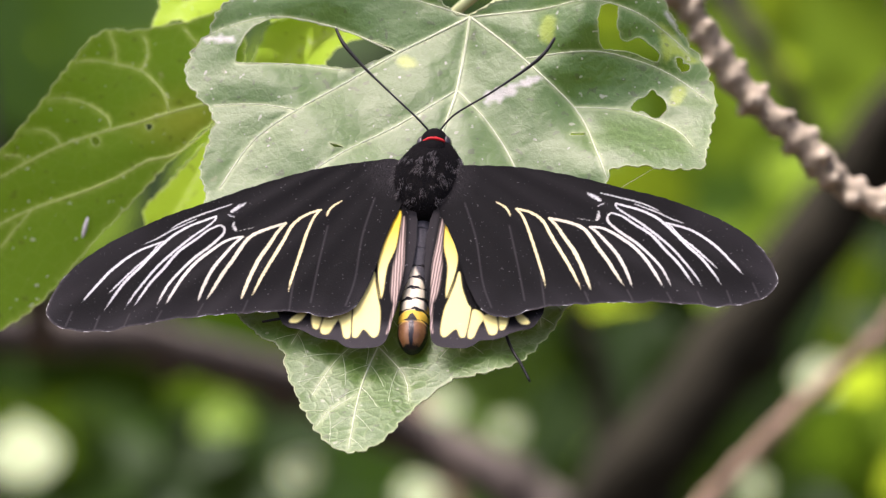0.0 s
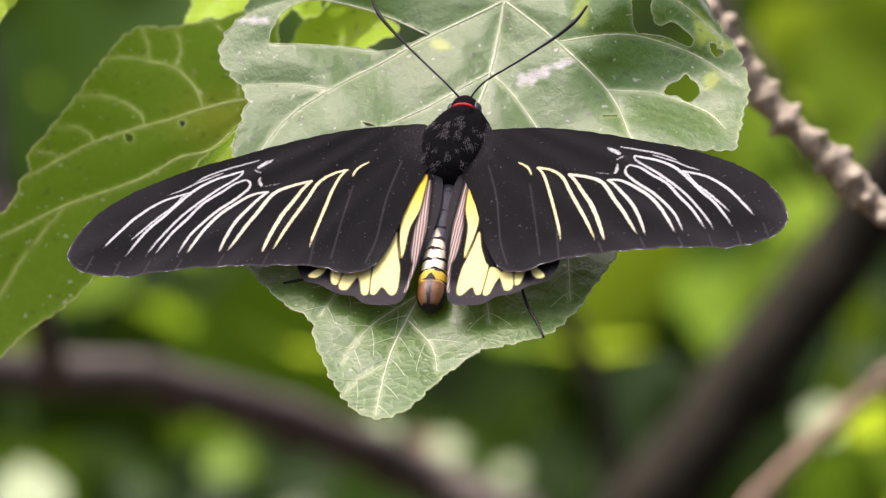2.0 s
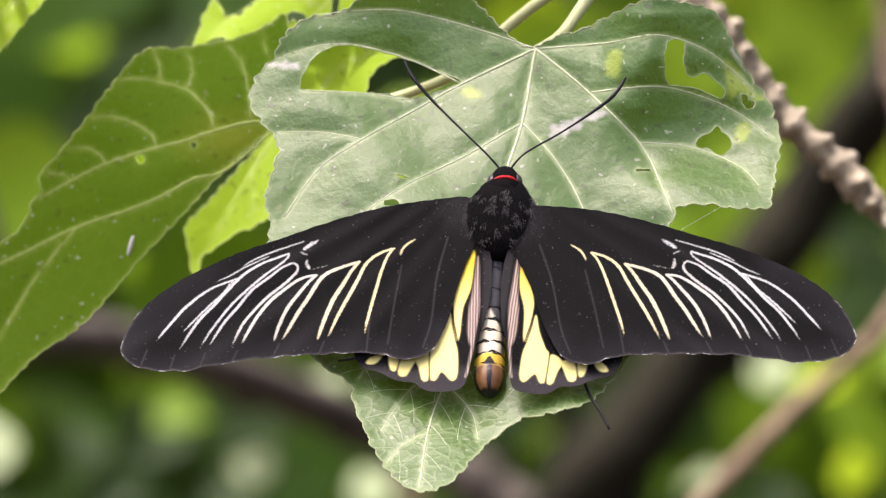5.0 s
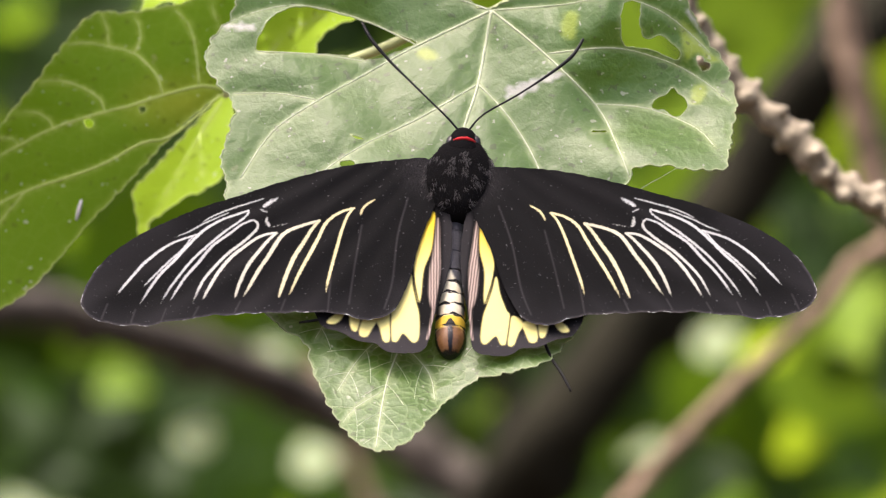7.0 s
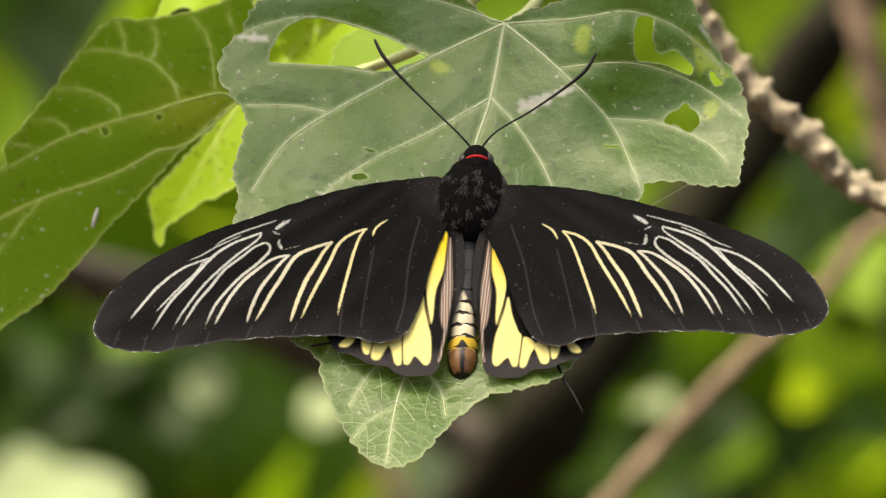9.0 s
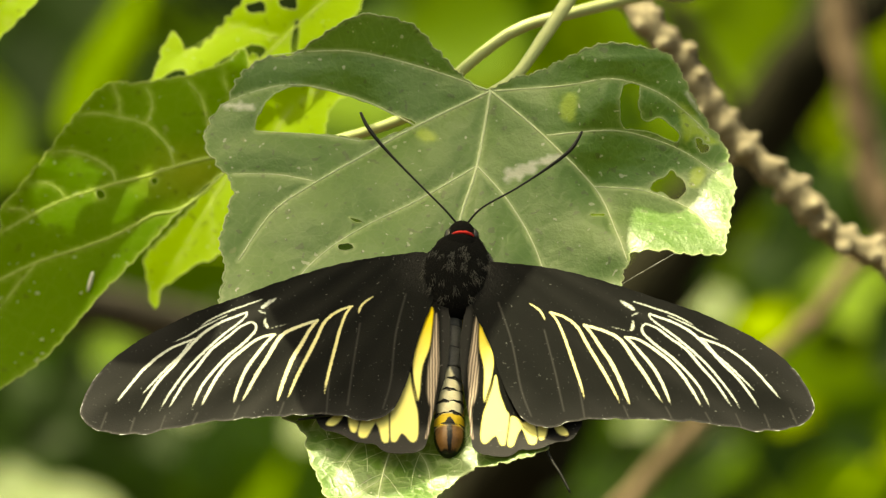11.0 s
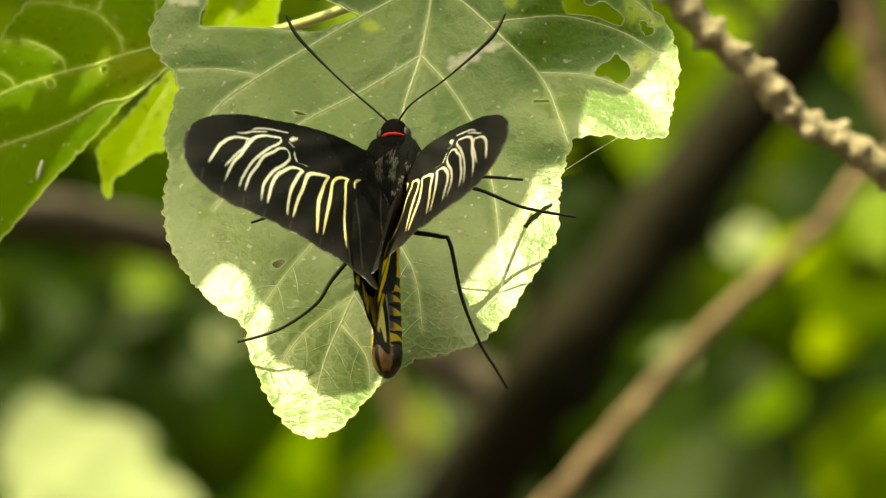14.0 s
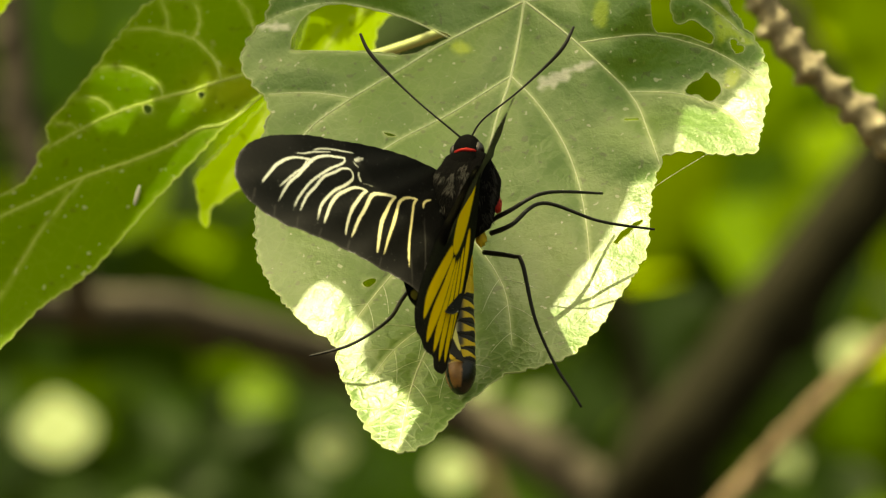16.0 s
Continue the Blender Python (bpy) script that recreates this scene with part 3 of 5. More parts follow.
def leaf_height(q, lines):
    """How the blade lies: broad waves, quilted between the veins."""
    x, v = q[:, 0], q[:, 1]
    h = 0.0015 * np.sin(x * 95 + 0.6) * np.cos(v * 70 + 0.4) + 0.0007 * np.sin(x * 210 + v * 120)
    h += 3.4 * np.clip(-v - 0.050, 0, 1) ** 2                       # the tip curls forward
    h -= 2.2 * np.clip(np.abs(x) - 0.026, 0, 1) ** 2
    h += 9.0 * np.clip(v + 0.013, 0, 1) ** 2                       # the upper lobes bend forward
    right = np.clip((x - 0.012) / 0.014, 0, 1)
    right = right * right * (3 - 2 * right)
    h += 0.0030 * right * np.clip((v + 0.049) / 0.014, 0, 1) * np.cos((v - on_leaf(0, 50)[1]) / 0.0210 * math.pi)   # the right lobe is folded along its veins
    h -= 0.30 * np.clip(x - 0.020, 0, 1) * np.clip((v + 0.026) / 0.02, 0, 1)
    lobe = np.clip((x - on_leaf(960, 0)[0]) / 0.016, 0, 1)
    step = (v - on_leaf(0, 215)[1]) / (on_leaf(0, -40)[1] - on_leaf(0, 215)[1])
    h += 0.0120 * lobe * lobe * (3 - 2 * lobe) * np.clip(step, 0, 1) ** 1.4          # and leans over above the third vein
    near = np.full(len(q), 9.0)
    for ln, _ in lines:
        near = np.minimum(near, far_from(q, ln)[0])
    return h + 0.0010 * (1 - np.exp(-near / 0.0045)), near


def toothed(loop, depth, seed):
    """Small uneven teeth along an outline."""
    n = len(loop)
    rnd = np.random.RandomState(seed)
    tan = np.roll(loop, -1, 0) - np.roll(loop, 1, 0)
    nor = np.stack([tan[:, 1], -tan[:, 0]], 1) / (np.linalg.norm(tan, axis=1)[:, None] + 1e-12)
    s = np.arange(n)
    amp = depth * (np.abs(np.sin(s * 0.48 + np.sin(s * 0.06) * 2)) - 0.5 + 0.5 * rnd.uniform(-1, 1, n))
    return loop + nor * amp[:, None]


def build_blade(name, material, edge, holes, veins, to_plane, h, parent, height, label="", teeth=0.00035, vein_material=None, hole_teeth=0.00025,
                pale=None, yellow=None, thick=1.0, mark=1.0, rim=0.00020, lateral=0, slant=0.0, quilt=None, edge_mark=0.8, fine_below=9.0):
    """One leaf blade with raised veins; returns the blade."""
    loops = [toothed(spline([to_plane(*p) for p in edge], 0.0006, True), teeth, 1)]
    loops += [toothed(spline([to_plane(*p) for p in hl], 0.0006, True), hole_teeth, 2 + i) for i, hl in enumerate(holes)]
    lines = [(spline([to_plane(*p) for p in ln], 0.002), r) for ln, r in veins]
    v, f = fill(loops, h)
    z, near = height(v, lines)
    edge_near = np.minimum.reduce([far_from(v, lp, True)[0] for lp in loops])
    mask = mark * np.clip(1 - near / 0.0009, 0, 1) + edge_mark * np.clip(1 - edge_near / 0.0005, 0, 1)
    extra = {"pale": pale(v) if pale else np.zeros(len(v)), "yellow": yellow(v) if yellow else np.zeros(len(v)), "quilt": quilt(v) if quilt else np.zeros(len(v))}
    blade = make(name, np.c_[v[:, 0], v[:, 1] - z * slant, z], f, material, parent, label, vein=np.clip(mask, 0, 1), **extra)
    for lp, rad in [(loops[0], rim)] + [(hl, rim * 0.7) for hl in loops[1:]]:
        ring = np.r_[lp, lp[:1]]
        zz, _ = height(ring, lines)
        make("margin", *tube(np.c_[ring[:, 0], ring[:, 1] - zz * slant, zz], [rad, rad], 5), vein_material or MARGIN, blade)
    twigs = []
    for ln, r in lines if lateral else ():
        total = len(ln)
        for i in range(3, total - 2, lateral):
            for s in (-1, 1) if ln[i][1] < fine_below else ():
                t = ln[min(i + 1, total - 1)] - ln[i - 1]
                t = t / (np.linalg.norm(t) + 1e-9)
                nor = np.array([-t[1], t[0]]) * s
                reach = 0.010 * (1 - 0.5 * i / total)
                q = np.array([ln[i] + (nor * 0.8 + t * (0.5 + 0.25 * k)) * reach * k for k in np.linspace(0, 1, 7)])
                ok = inside(q, loops)
                near_other = np.minimum.reduce([far_from(q, o)[0] for o, _ in lines if o is not ln])
                stop = 7
                for k in range(1, 7):
                    if not ok[k] or near_other[k] < 0.0006:
                        stop = k
                        break
                if stop > 3:
                    q = q[:stop]
                    qz, _ = height(q, lines)
                    twigs.append(tube(np.c_[q[:, 0], q[:, 1] - qz * slant, qz + 0.00002], [0.00011 * thick, 0.00005], 5))
    if twigs:
        make("fine_venation", *join(twigs), vein_material or VEIN, blade)["kind"] = "stuff"
    for ln, r in lines:
        ln = ln[inside(ln, loops[:1]) | (far_from(ln, loops[0], True)[0] < 0.0008)]
        if len(ln) < 4:
            continue
        zz, _ = height(ln, lines)
        pts = np.c_[ln[:, 0], ln[:, 1] - zz * slant, zz + 0.00005]
        n = len(pts)
        if n > 3:
            make("vein", *tube(pts, [r * thick / 1000, r * thick / 1400, r * thick / 2200], 6), vein_material or VEIN, blade)
    return blade


def build_leaf():
    ob = thing("leaf", "large lobed green leaf, insect-eaten with holes, carrying a butterfly", "leaf")

    def scar(q):
        m = np.zeros(len(q))
        for u, v, a, b, tilt in ((930, 160, 30, 13, 0.5), (975, 140, 24, 7, 0.35), (912, 165, 12, 12, 0), (425, 48, 30, 7, -0.1), (1234, 38, 32, 5, -1.1), (700, 88, 30, 6, 0.55)):
            c = on_leaf(u, v)
            d = q - c
            x = d[:, 0] * math.cos(tilt) + d[:, 1] * math.sin(tilt)
            y = -d[:, 0] * math.sin(tilt) + d[:, 1] * math.cos(tilt)
            r = np.hypot(x / (a / U), y / (b / U))
            m = np.maximum(m, np.clip((1.25 - r + 0.35 * np.sin(q[:, 0] * 4200) * np.sin(q[:, 1] * 3700)) * 2.2, 0, 1))
        return m

    def windows(q):
        """Where the tissue is gnawed down to a thin skin."""
        m = np.zeros(len(q))
        for lp in ([(1003, 27), (1016, 22), (1026, 30), (1022, 55), (1020, 70), (1008, 70), (997, 60)], [(1232, 160), (1248, 152), (1255, 160), (1252, 175), (1240, 186), (1230, 188)],
                   [(1212, 40), (1236, 62), (1258, 92), (1278, 110), (1262, 112), (1240, 96), (1222, 110), (1214, 84)], [(738, 92), (760, 88), (775, 104), (752, 108)]):
            lp = spline([on_leaf(*p) for p in lp], 0.0006, True)
            d = far_from(q, lp, True)[0]
            m = np.maximum(m, np.clip(np.where(inside(q, [lp]), d, -d) / 0.0008 + 0.6, 0, 1))
        return m

    def quilted(q):
        """The tissue bulges between the veins, most of all near the tip."""
        low = np.clip((on_leaf(0, 520)[1] - q[:, 1]) / 0.018, 0, 1)
        lobe = np.clip((q[:, 0] - on_leaf(1120, 0)[0]) / 0.010, 0, 1)
        return np.clip(0.04 + 0.90 * low + 0.35 * lobe, 0, 1)

    build_blade("blade", LEAF, LEAF_EDGE + LEAF_EDGE_RIGHT, LEAF_HOLES, LEAF_VEINS, on_leaf, 0.0010, ob, leaf_height, pale=scar, thick=0.64, lateral=3, slant=math.tan(SLOPE), teeth=0.00055, yellow=windows,
                rim=0.00017, edge_mark=0.45, quilt=quilted, fine_below=on_leaf(0, 500)[1])
    a = [(*on_leaf(872, 20), -0.0006), (*on_leaf(896, -4), -0.003), (*on_leaf(923, -39), -0.006), (*on_leaf(967, -110), -0.008), (*on_leaf(1011, -184), -0.010),
         (*on_leaf(1070, -295), -0.014), (*on_leaf(1150, -444), -0.020)]
    ends = []
    for u, v in ((1106, 356), (1150, 330), (1200, 302)):
        q = on_leaf(u, v)
        h = float(leaf_height(on_leaf(1110, 330)[None] if u == 1150 else q[None], [])[0][0])
        ends.append((q[0], q[1] - h * math.tan(SLOPE), h))
    make("silk_thread", *tube(spline(ends, 0.002), [0.00003, 0.00003], 5), SILK, ob, "fine pale spider thread across the notch")
    make("petiole", *tube(spline(a, 0.003), [0.0011, 0.0015, 0.0016, 0.0017], 10, 0.03), STEM, ob, "pale green leaf stalk")
    return ob


# ---------------------------------------------------------------- the neighbouring leaves
SIDE_Y = 0.10


def on_side(u, v):
    p = at(u, v, SIDE_Y) - at(140, 372, SIDE_Y)
    return np.array([p.x, p.z])


SIDE_EDGE = [(396, 166), (412, 120), (420, 60), (418, -15), (405, -40), (385, -20), (359, -10), (330, 2), (306, 8), (263, 15), (220, 22), (177, 20), (148, 34), (130, 54), (108, 82),
             (80, 118), (54, 154), (28, 186), (0, 219), (-24, 245), (-22, 278), (-37, 294), (-60, 345), (-140, 392), (-230, 470), (-260, 560), (-240, 690), (-190, 700), (-120, 660),
             (-30, 570), (40, 522), (95, 468), (150, 403), (220, 331), (284, 261), (340, 206), (375, 176)]
SIDE_VEINS = [([(396, 160), (359, 152), (290, 168), (231, 187), (177, 200), (92, 227), (27, 259), (-21, 286)], 0.46),
              ([(390, 168), (306, 240), (252, 253), (199, 283), (140, 307), (43, 339), (-37, 377), (-140, 430), (-210, 500)], 0.42),
              ([(287, 166), (279, 138), (263, 117), (236, 93), (193, 82), (145, 74), (118, 79)], 0.30),
              ([(236, 93), (247, 69), (244, 42), (231, 26)], 0.22),
              ([(191, 81), (187, 47), (177, 23)], 0.18),
              ([(183, 198), (177, 176), (145, 154), (102, 141), (70, 144)], 0.26),
              ([(92, 226), (84, 211), (59, 197), (27, 196)], 0.22),
              ([(30, 256), (17, 244), (-10, 244)], 0.18),
              ([(352, 152), (346, 90), (333, 42), (306, 15)], 0.26),
              ([(396, 150), (398, 90), (380, 30), (372, 0)], 0.20),
              ([(43, 339), (-30, 430), (-110, 560)], 0.20)]


def side_height(q, lines):
    x, v = q[:, 0], q[:, 1]
    h = 0.0022 * np.sin(x * 70 + v * 50) + 0.001 * np.sin(x * 160 - v * 90 + 1) + 0.25 * x - 0.35 * v
    near = np.full(len(q), 9.0)
    for ln, _ in lines:
        near = np.minimum(near, far_from(q, ln)[0])
    return h + 0.0009 * (1 - np.exp(-near / 0.004)), near


def build_side_leaves():
    ob = thing("leaf", "broad yellow-green leaf with pale veins, lit through", "leaf")
    build_blade("blade", LEAF_SIDE, SIDE_EDGE, [[(148, 214), (160, 210), (166, 220), (154, 228)], [(246, 190), (256, 188), (260, 196), (250, 200)]],
                SIDE_VEINS, on_side, 0.0013, ob, side_height, vein_material=VEIN_YELLOW, thick=0.66, mark=0.7, rim=0.00012, edge_mark=0.35,
                yellow=lambda q: np.clip(1 - np.linalg.norm((q - on_side(330, 185)) / np.array([0.018, 0.010]), axis=1), 0, 1))
    p0 = at(140, 372, SIDE_Y)

    def local(u, v, y):
        p = at(u, v, y) - p0
        return (p.x, p.z, -p.y)

    stalk = [local(396, 166, SIDE_Y + 0.0), local(500, 140, SIDE_Y + .005), local(624, 105, SIDE_Y - .02), local(719, 65, SIDE_Y - .03), local(790, 0, SIDE_Y - .03),
             local(850, -50, SIDE_Y - .03), local(909, -85, SIDE_Y - .03), local(1000, -108, SIDE_Y - .02), local(1129, -125, SIDE_Y + .08), local(1200, -118, SIDE_Y + .14)]
    side0 = float(side_height(np.array([on_side(396, 166)]), [([on_side(396, 166), on_side(300, 235)], 0)])[0][0])
    stalk[0] = (stalk[0][0], stalk[0][1], side0)
    make("petiole", *tube(spline(stalk, 0.003), [0.0010, 0.0013, 0.0015, 0.0016], 10, 0.03), STEM, ob, "pale curved leaf stalk")
    scar = on_side(140, 372)
    v, f = ball((0, 0, 0), (0.0005, 0.0024, 0.0005), 8, 10)
    v = [np.array([p[0] * 0.97 + p[1] * 0.25, p[1] * 0.97 - p[0] * 0.25, p[2]]) for p in v]
    base = float(side_height(np.array([scar, scar]), [([scar + 0.02, scar + 0.03], 0)])[0][0]) + 0.0005
    make("white_scar", [p + np.array([scar[0], scar[1], base]) for p in v], f, SILK, ob, "whitish streak on the blade")

    low = thing("leaf", "small bright yellow-green leaf hanging behind another", "leaf")
    edge = [(400, 150), (402, 230), (396, 300), (352, 336), (318, 348), (280, 376), (258, 390), (250, 424), (238, 420), (230, 372), (226, 335), (262, 296), (330, 222)]
    build_blade("blade", LEAF_THIN, edge, [], [([(400, 150), (330, 260), (250, 400)], 0.3), ([(345, 235), (352, 330)], 0.2)], on_side, 0.0018, low, side_height, vein_material=VEIN_YELLOW, rim=0.00010, edge_mark=0.2, thick=0.6)
    top = thing("leaf", "bright yellow-green leaf tattered with large holes", "leaf")
    edge = [(418, -30), (398, 10), (372, 6), (340, 30), (306, 50), (240, 70), (206, 78), (222, 44), (250, -10), (262, -52), (284, -72), (300, -44), (330, -48),
            (372, -92), (430, -150), (520, -190), (620, -180), (608, -100), (560, -70), (520, -40), (470, 0)]
    hole = [[(226, 62), (262, 10), (296, -4), (300, 18), (270, 46)], [(352, -6), (382, -30), (420, -48), (446, -40), (430, -10), (396, 24)],
            [(410, -120), (440, -126), (446, -108), (420, -104)], [(470, -130), (500, -132), (500, -112), (476, -114)], [(506, -90), (502, -30), (490, -20), (494, -80)]]
    build_blade("blade", LEAF_THIN, edge, hole, [([(600, -170), (500, -80), (430, -20), (300, 30)], 0.3), ([(470, -60), (380, -80), (300, -30)], 0.2)],
                on_side, 0.0014, top, side_height, teeth=0.0006, vein_material=VEIN_YELLOW, rim=0.00010, edge_mark=0.2, thick=0.6)
    mid = thing("leaf", "bright yellow-green leaf behind the eaten leaf", "leaf")
    edge = [(420, 150), (430, 60), (470, -10), (540, -30), (622, 8), (628, 28), (588, 44), (560, 72), (548, 120), (500, 170)]
    build_blade("blade", LEAF_THIN, edge, [], [([(440, 150), (500, 60), (600, 10)], 0.25)], on_side, 0.0018, mid, side_height, vein_material=VEIN_YELLOW, rim=0.00010, edge_mark=0.2, thick=0.6)
    corner = thing("leaf", "bright green leaf with a pale midrib beside the others", "leaf")
    edge = [(70, -190), (42, -132), (-28, -60), (-88, 8), (-150, 84), (-210, 140), (-290, 120), (-320, 0), (-260, -140), (-150, -250), (20, -280)]
    build_blade("blade", LEAF_THIN, edge, [], [([(95, -230), (-20, -120), (-130, -10), (-210, 140)], 0.3), ([(-20, -120), (-10, -60)], 0.18), ([(-80, -60), (-90, 20)], 0.18)],
                on_side, 0.0020, corner, side_height, vein_material=VEIN_YELLOW, rim=0.00010, edge_mark=0.2, thick=0.6)
    return ob, low, top, mid, corner


# ---------------------------------------------------------------- the butterfly
FORE_EDGE = [(768, 292), (757, 283), (745, 280), (700, 284), (650, 289), (600, 297), (550, 309), (500, 323), (451, 339), (401, 355), (351, 371), (302, 392), (252, 416), (203, 449), (174, 478), (157, 506), (149, 532), (150, 544), (160, 557), (185, 570), (210, 575), (256, 577), (281, 575), (304, 569), (334, 567), (367, 560), (420, 558), (450, 555), (503, 554), (552, 553), (604, 556), (628, 563), (653, 567), (676, 563), (691, 556), (703, 544), (716, 519), (727, 491), (736, 457), (744, 428), (757, 395), (767, 372), (776, 330)]
HIND_EDGE = [(778, 318), (735, 338), (665, 388), (605, 448), (568, 508), (558, 547), (568, 571), (579, 582), (602, 587), (622, 598), (641, 605), (665, 608), (677, 617), (692, 624), (723, 625), (738, 624), (751, 618), (760, 598), (766, 571), (777, 539), (794, 480), (800, 420), (792, 350)]
# arched streaks along the veins: line, half width, creaminess
STREAKS = [
           ([(627, 370), (616, 383), (605, 412), (597, 441), (589, 470), (581, 503), (579, 519)], 2.6, 1),
           ([(627, 370), (611, 374), (591, 384), (576, 399), (566, 420), (553, 445), (537, 474), (523, 503), (513, 526)], 3.0, 0.9),
           ([(663, 355), (650, 363), (642, 372), (638, 384)], 1.8, 1),
           ([(566, 392), (553, 407), (539, 430), (522, 457), (509, 487), (499, 517), (495, 529)], 3.5, 0.75),
           ([(566, 392), (541, 399), (516, 408), (503, 416), (493, 428), (478, 453), (461, 478), (447, 503), (433, 527)], 3.4, 0.5),
           ([(491, 414), (479, 424), (461, 445), (442, 470), (428, 499), (418, 530)], 3.0, 0.3),
           ([(491, 414), (473, 416), (455, 424), (436, 437), (411, 457), (390, 482), (375, 507), (361, 534)], 3.0, 0.2),
           ([(450, 391), (457, 396), (457, 405), (450, 414), (432, 430), (407, 449), (382, 474), (362, 499), (345, 535)], 2.5, 0.1),
           ([(450, 391), (431, 398), (407, 416), (378, 437), (354, 466), (329, 495), (304, 535)], 2.5, 0),
           ([(441, 375), (439, 382), (423, 395), (399, 412), (369, 437), (341, 464), (316, 495), (299, 519), (288, 539)], 2.2, 0),
           ([(441, 374), (418, 382), (398, 389), (378, 399), (359, 412), (336, 435), (312, 462), (287, 487), (267, 515), (252, 539)], 2.6, 0),
           ([(349, 416), (340, 424), (324, 445), (300, 466), (275, 491), (255, 511)], 1.8, 0),
           ([(349, 417), (328, 424), (307, 432), (283, 447), (258, 468), (234, 495), (211, 523)], 2.4, 0),
           ([(468, 353), (439, 362), (402, 374), (377, 385), (357, 397)], 1.4, 0),
           ([(406, 378), (381, 389), (357, 400), (340, 410), (311, 422)], 1.3, 0),
           ([(492, 352), (477, 361), (466, 369)], 5.5, 0, 0.62),
           ([(462, 372), (476, 378)], 3.0, 0, 0.66),
           ([(474, 386), (474, 396), (480, 404)], 4.5, 0.1, 0.64),
           ([(478, 404), (494, 401), (518, 395)], 2.2, 0.1, 0.62)]
# faint folds that run on to the margin
FOLDS = [[(722, 352), (704, 420), (695, 500), (681, 547)], [(587, 490), (582, 551)], [(507, 531), (499, 552)], [(428, 534), (418, 555)], [(355, 544), (346, 561)], [(298, 547), (289, 571)], [(244, 549), (236, 574)], [(195, 539), (185, 565)], [(641, 400), (629, 470), (619, 539)]]
YELLOWS = [
           [(767, 376), (757, 395), (745, 428), (736, 457), (733, 480), (735, 510), (740, 536), (745, 527), (750, 480), (763, 445), (768, 407), (770, 384)],
           [(727, 487), (716, 517), (701, 544), (693, 555), (693, 598), (698, 605), (704, 604), (711, 593), (715, 591), (721, 596), (729, 605), (736, 606), (742, 595), (742, 559), (737, 537), (731, 510)],
           [(691, 555), (667, 563), (674, 584), (679, 603), (687, 606), (691, 598)],
           [(646, 562), (669, 564), (659, 584), (651, 596), (641, 596), (637, 587)],
           [(621, 554), (638, 560), (634, 584), (628, 587), (622, 579)],
           [(580, 570), (592, 559), (612, 551), (606, 565), (596, 573), (586, 574)]]
PINKS = [[(774, 388), (771, 420), (766, 455), (761, 480), (759, 520), (763, 542), (768, 545), (773, 510), (777, 470), (778, 437), (777, 400)]]
HIND_VEINS = [[(731, 460), (733, 490), (736, 511), (742, 539)], [(692, 551), (692, 579), (693, 604)]]
UNDER_YELLOW = [[(772, 345), (735, 362), (700, 400), (690, 440), (715, 455), (745, 430), (766, 390)],
                [(686, 446), (650, 470), (600, 520), (596, 560), (630, 530), (670, 490), (700, 460)],
                [(704, 462), (670, 500), (630, 550), (628, 590), (655, 565), (690, 515), (716, 468)],
                [(720, 468), (694, 515), (662, 565), (662, 602), (690, 575), (712, 520), (730, 468)],
                [(734, 465), (716, 520), (696, 580), (704, 610), (722, 575), (738, 510), (744, 460)],
                [(750, 455), (742, 520), (728, 590), (742, 606), (754, 560), (762, 490), (762, 440)],
                [(768, 430), (768, 500), (756, 570), (764, 560), (776, 510), (782, 440), (776, 410)]]


def soft(d, width, feather=1.6):
    return np.clip((width - d * U) / feather * 0.5 + 0.5, 0, 1)


def in_loop(v, pts, feather):
    lp = spline([on_body(*p) for p in pts], 0.0006, True)
    d = far_from(v, lp, True)[0]
    s = np.where(inside(v, [lp]), d, -d)
    return np.clip(s * U / feather + 0.5, 0, 1)


WING_ROOT = {1: on_body(762, 297), -1: on_body(868, 297)}
# how each wing sits on its root when spread: shift (drawing units), turn (degrees)
WING_SET = {('fore', 1): (6, 3, 0), ('hind', 1): (6, 3, 0), ('fore', -1): (-35, 20, 4.3), ('hind', -1): (-4, 5, -6)}


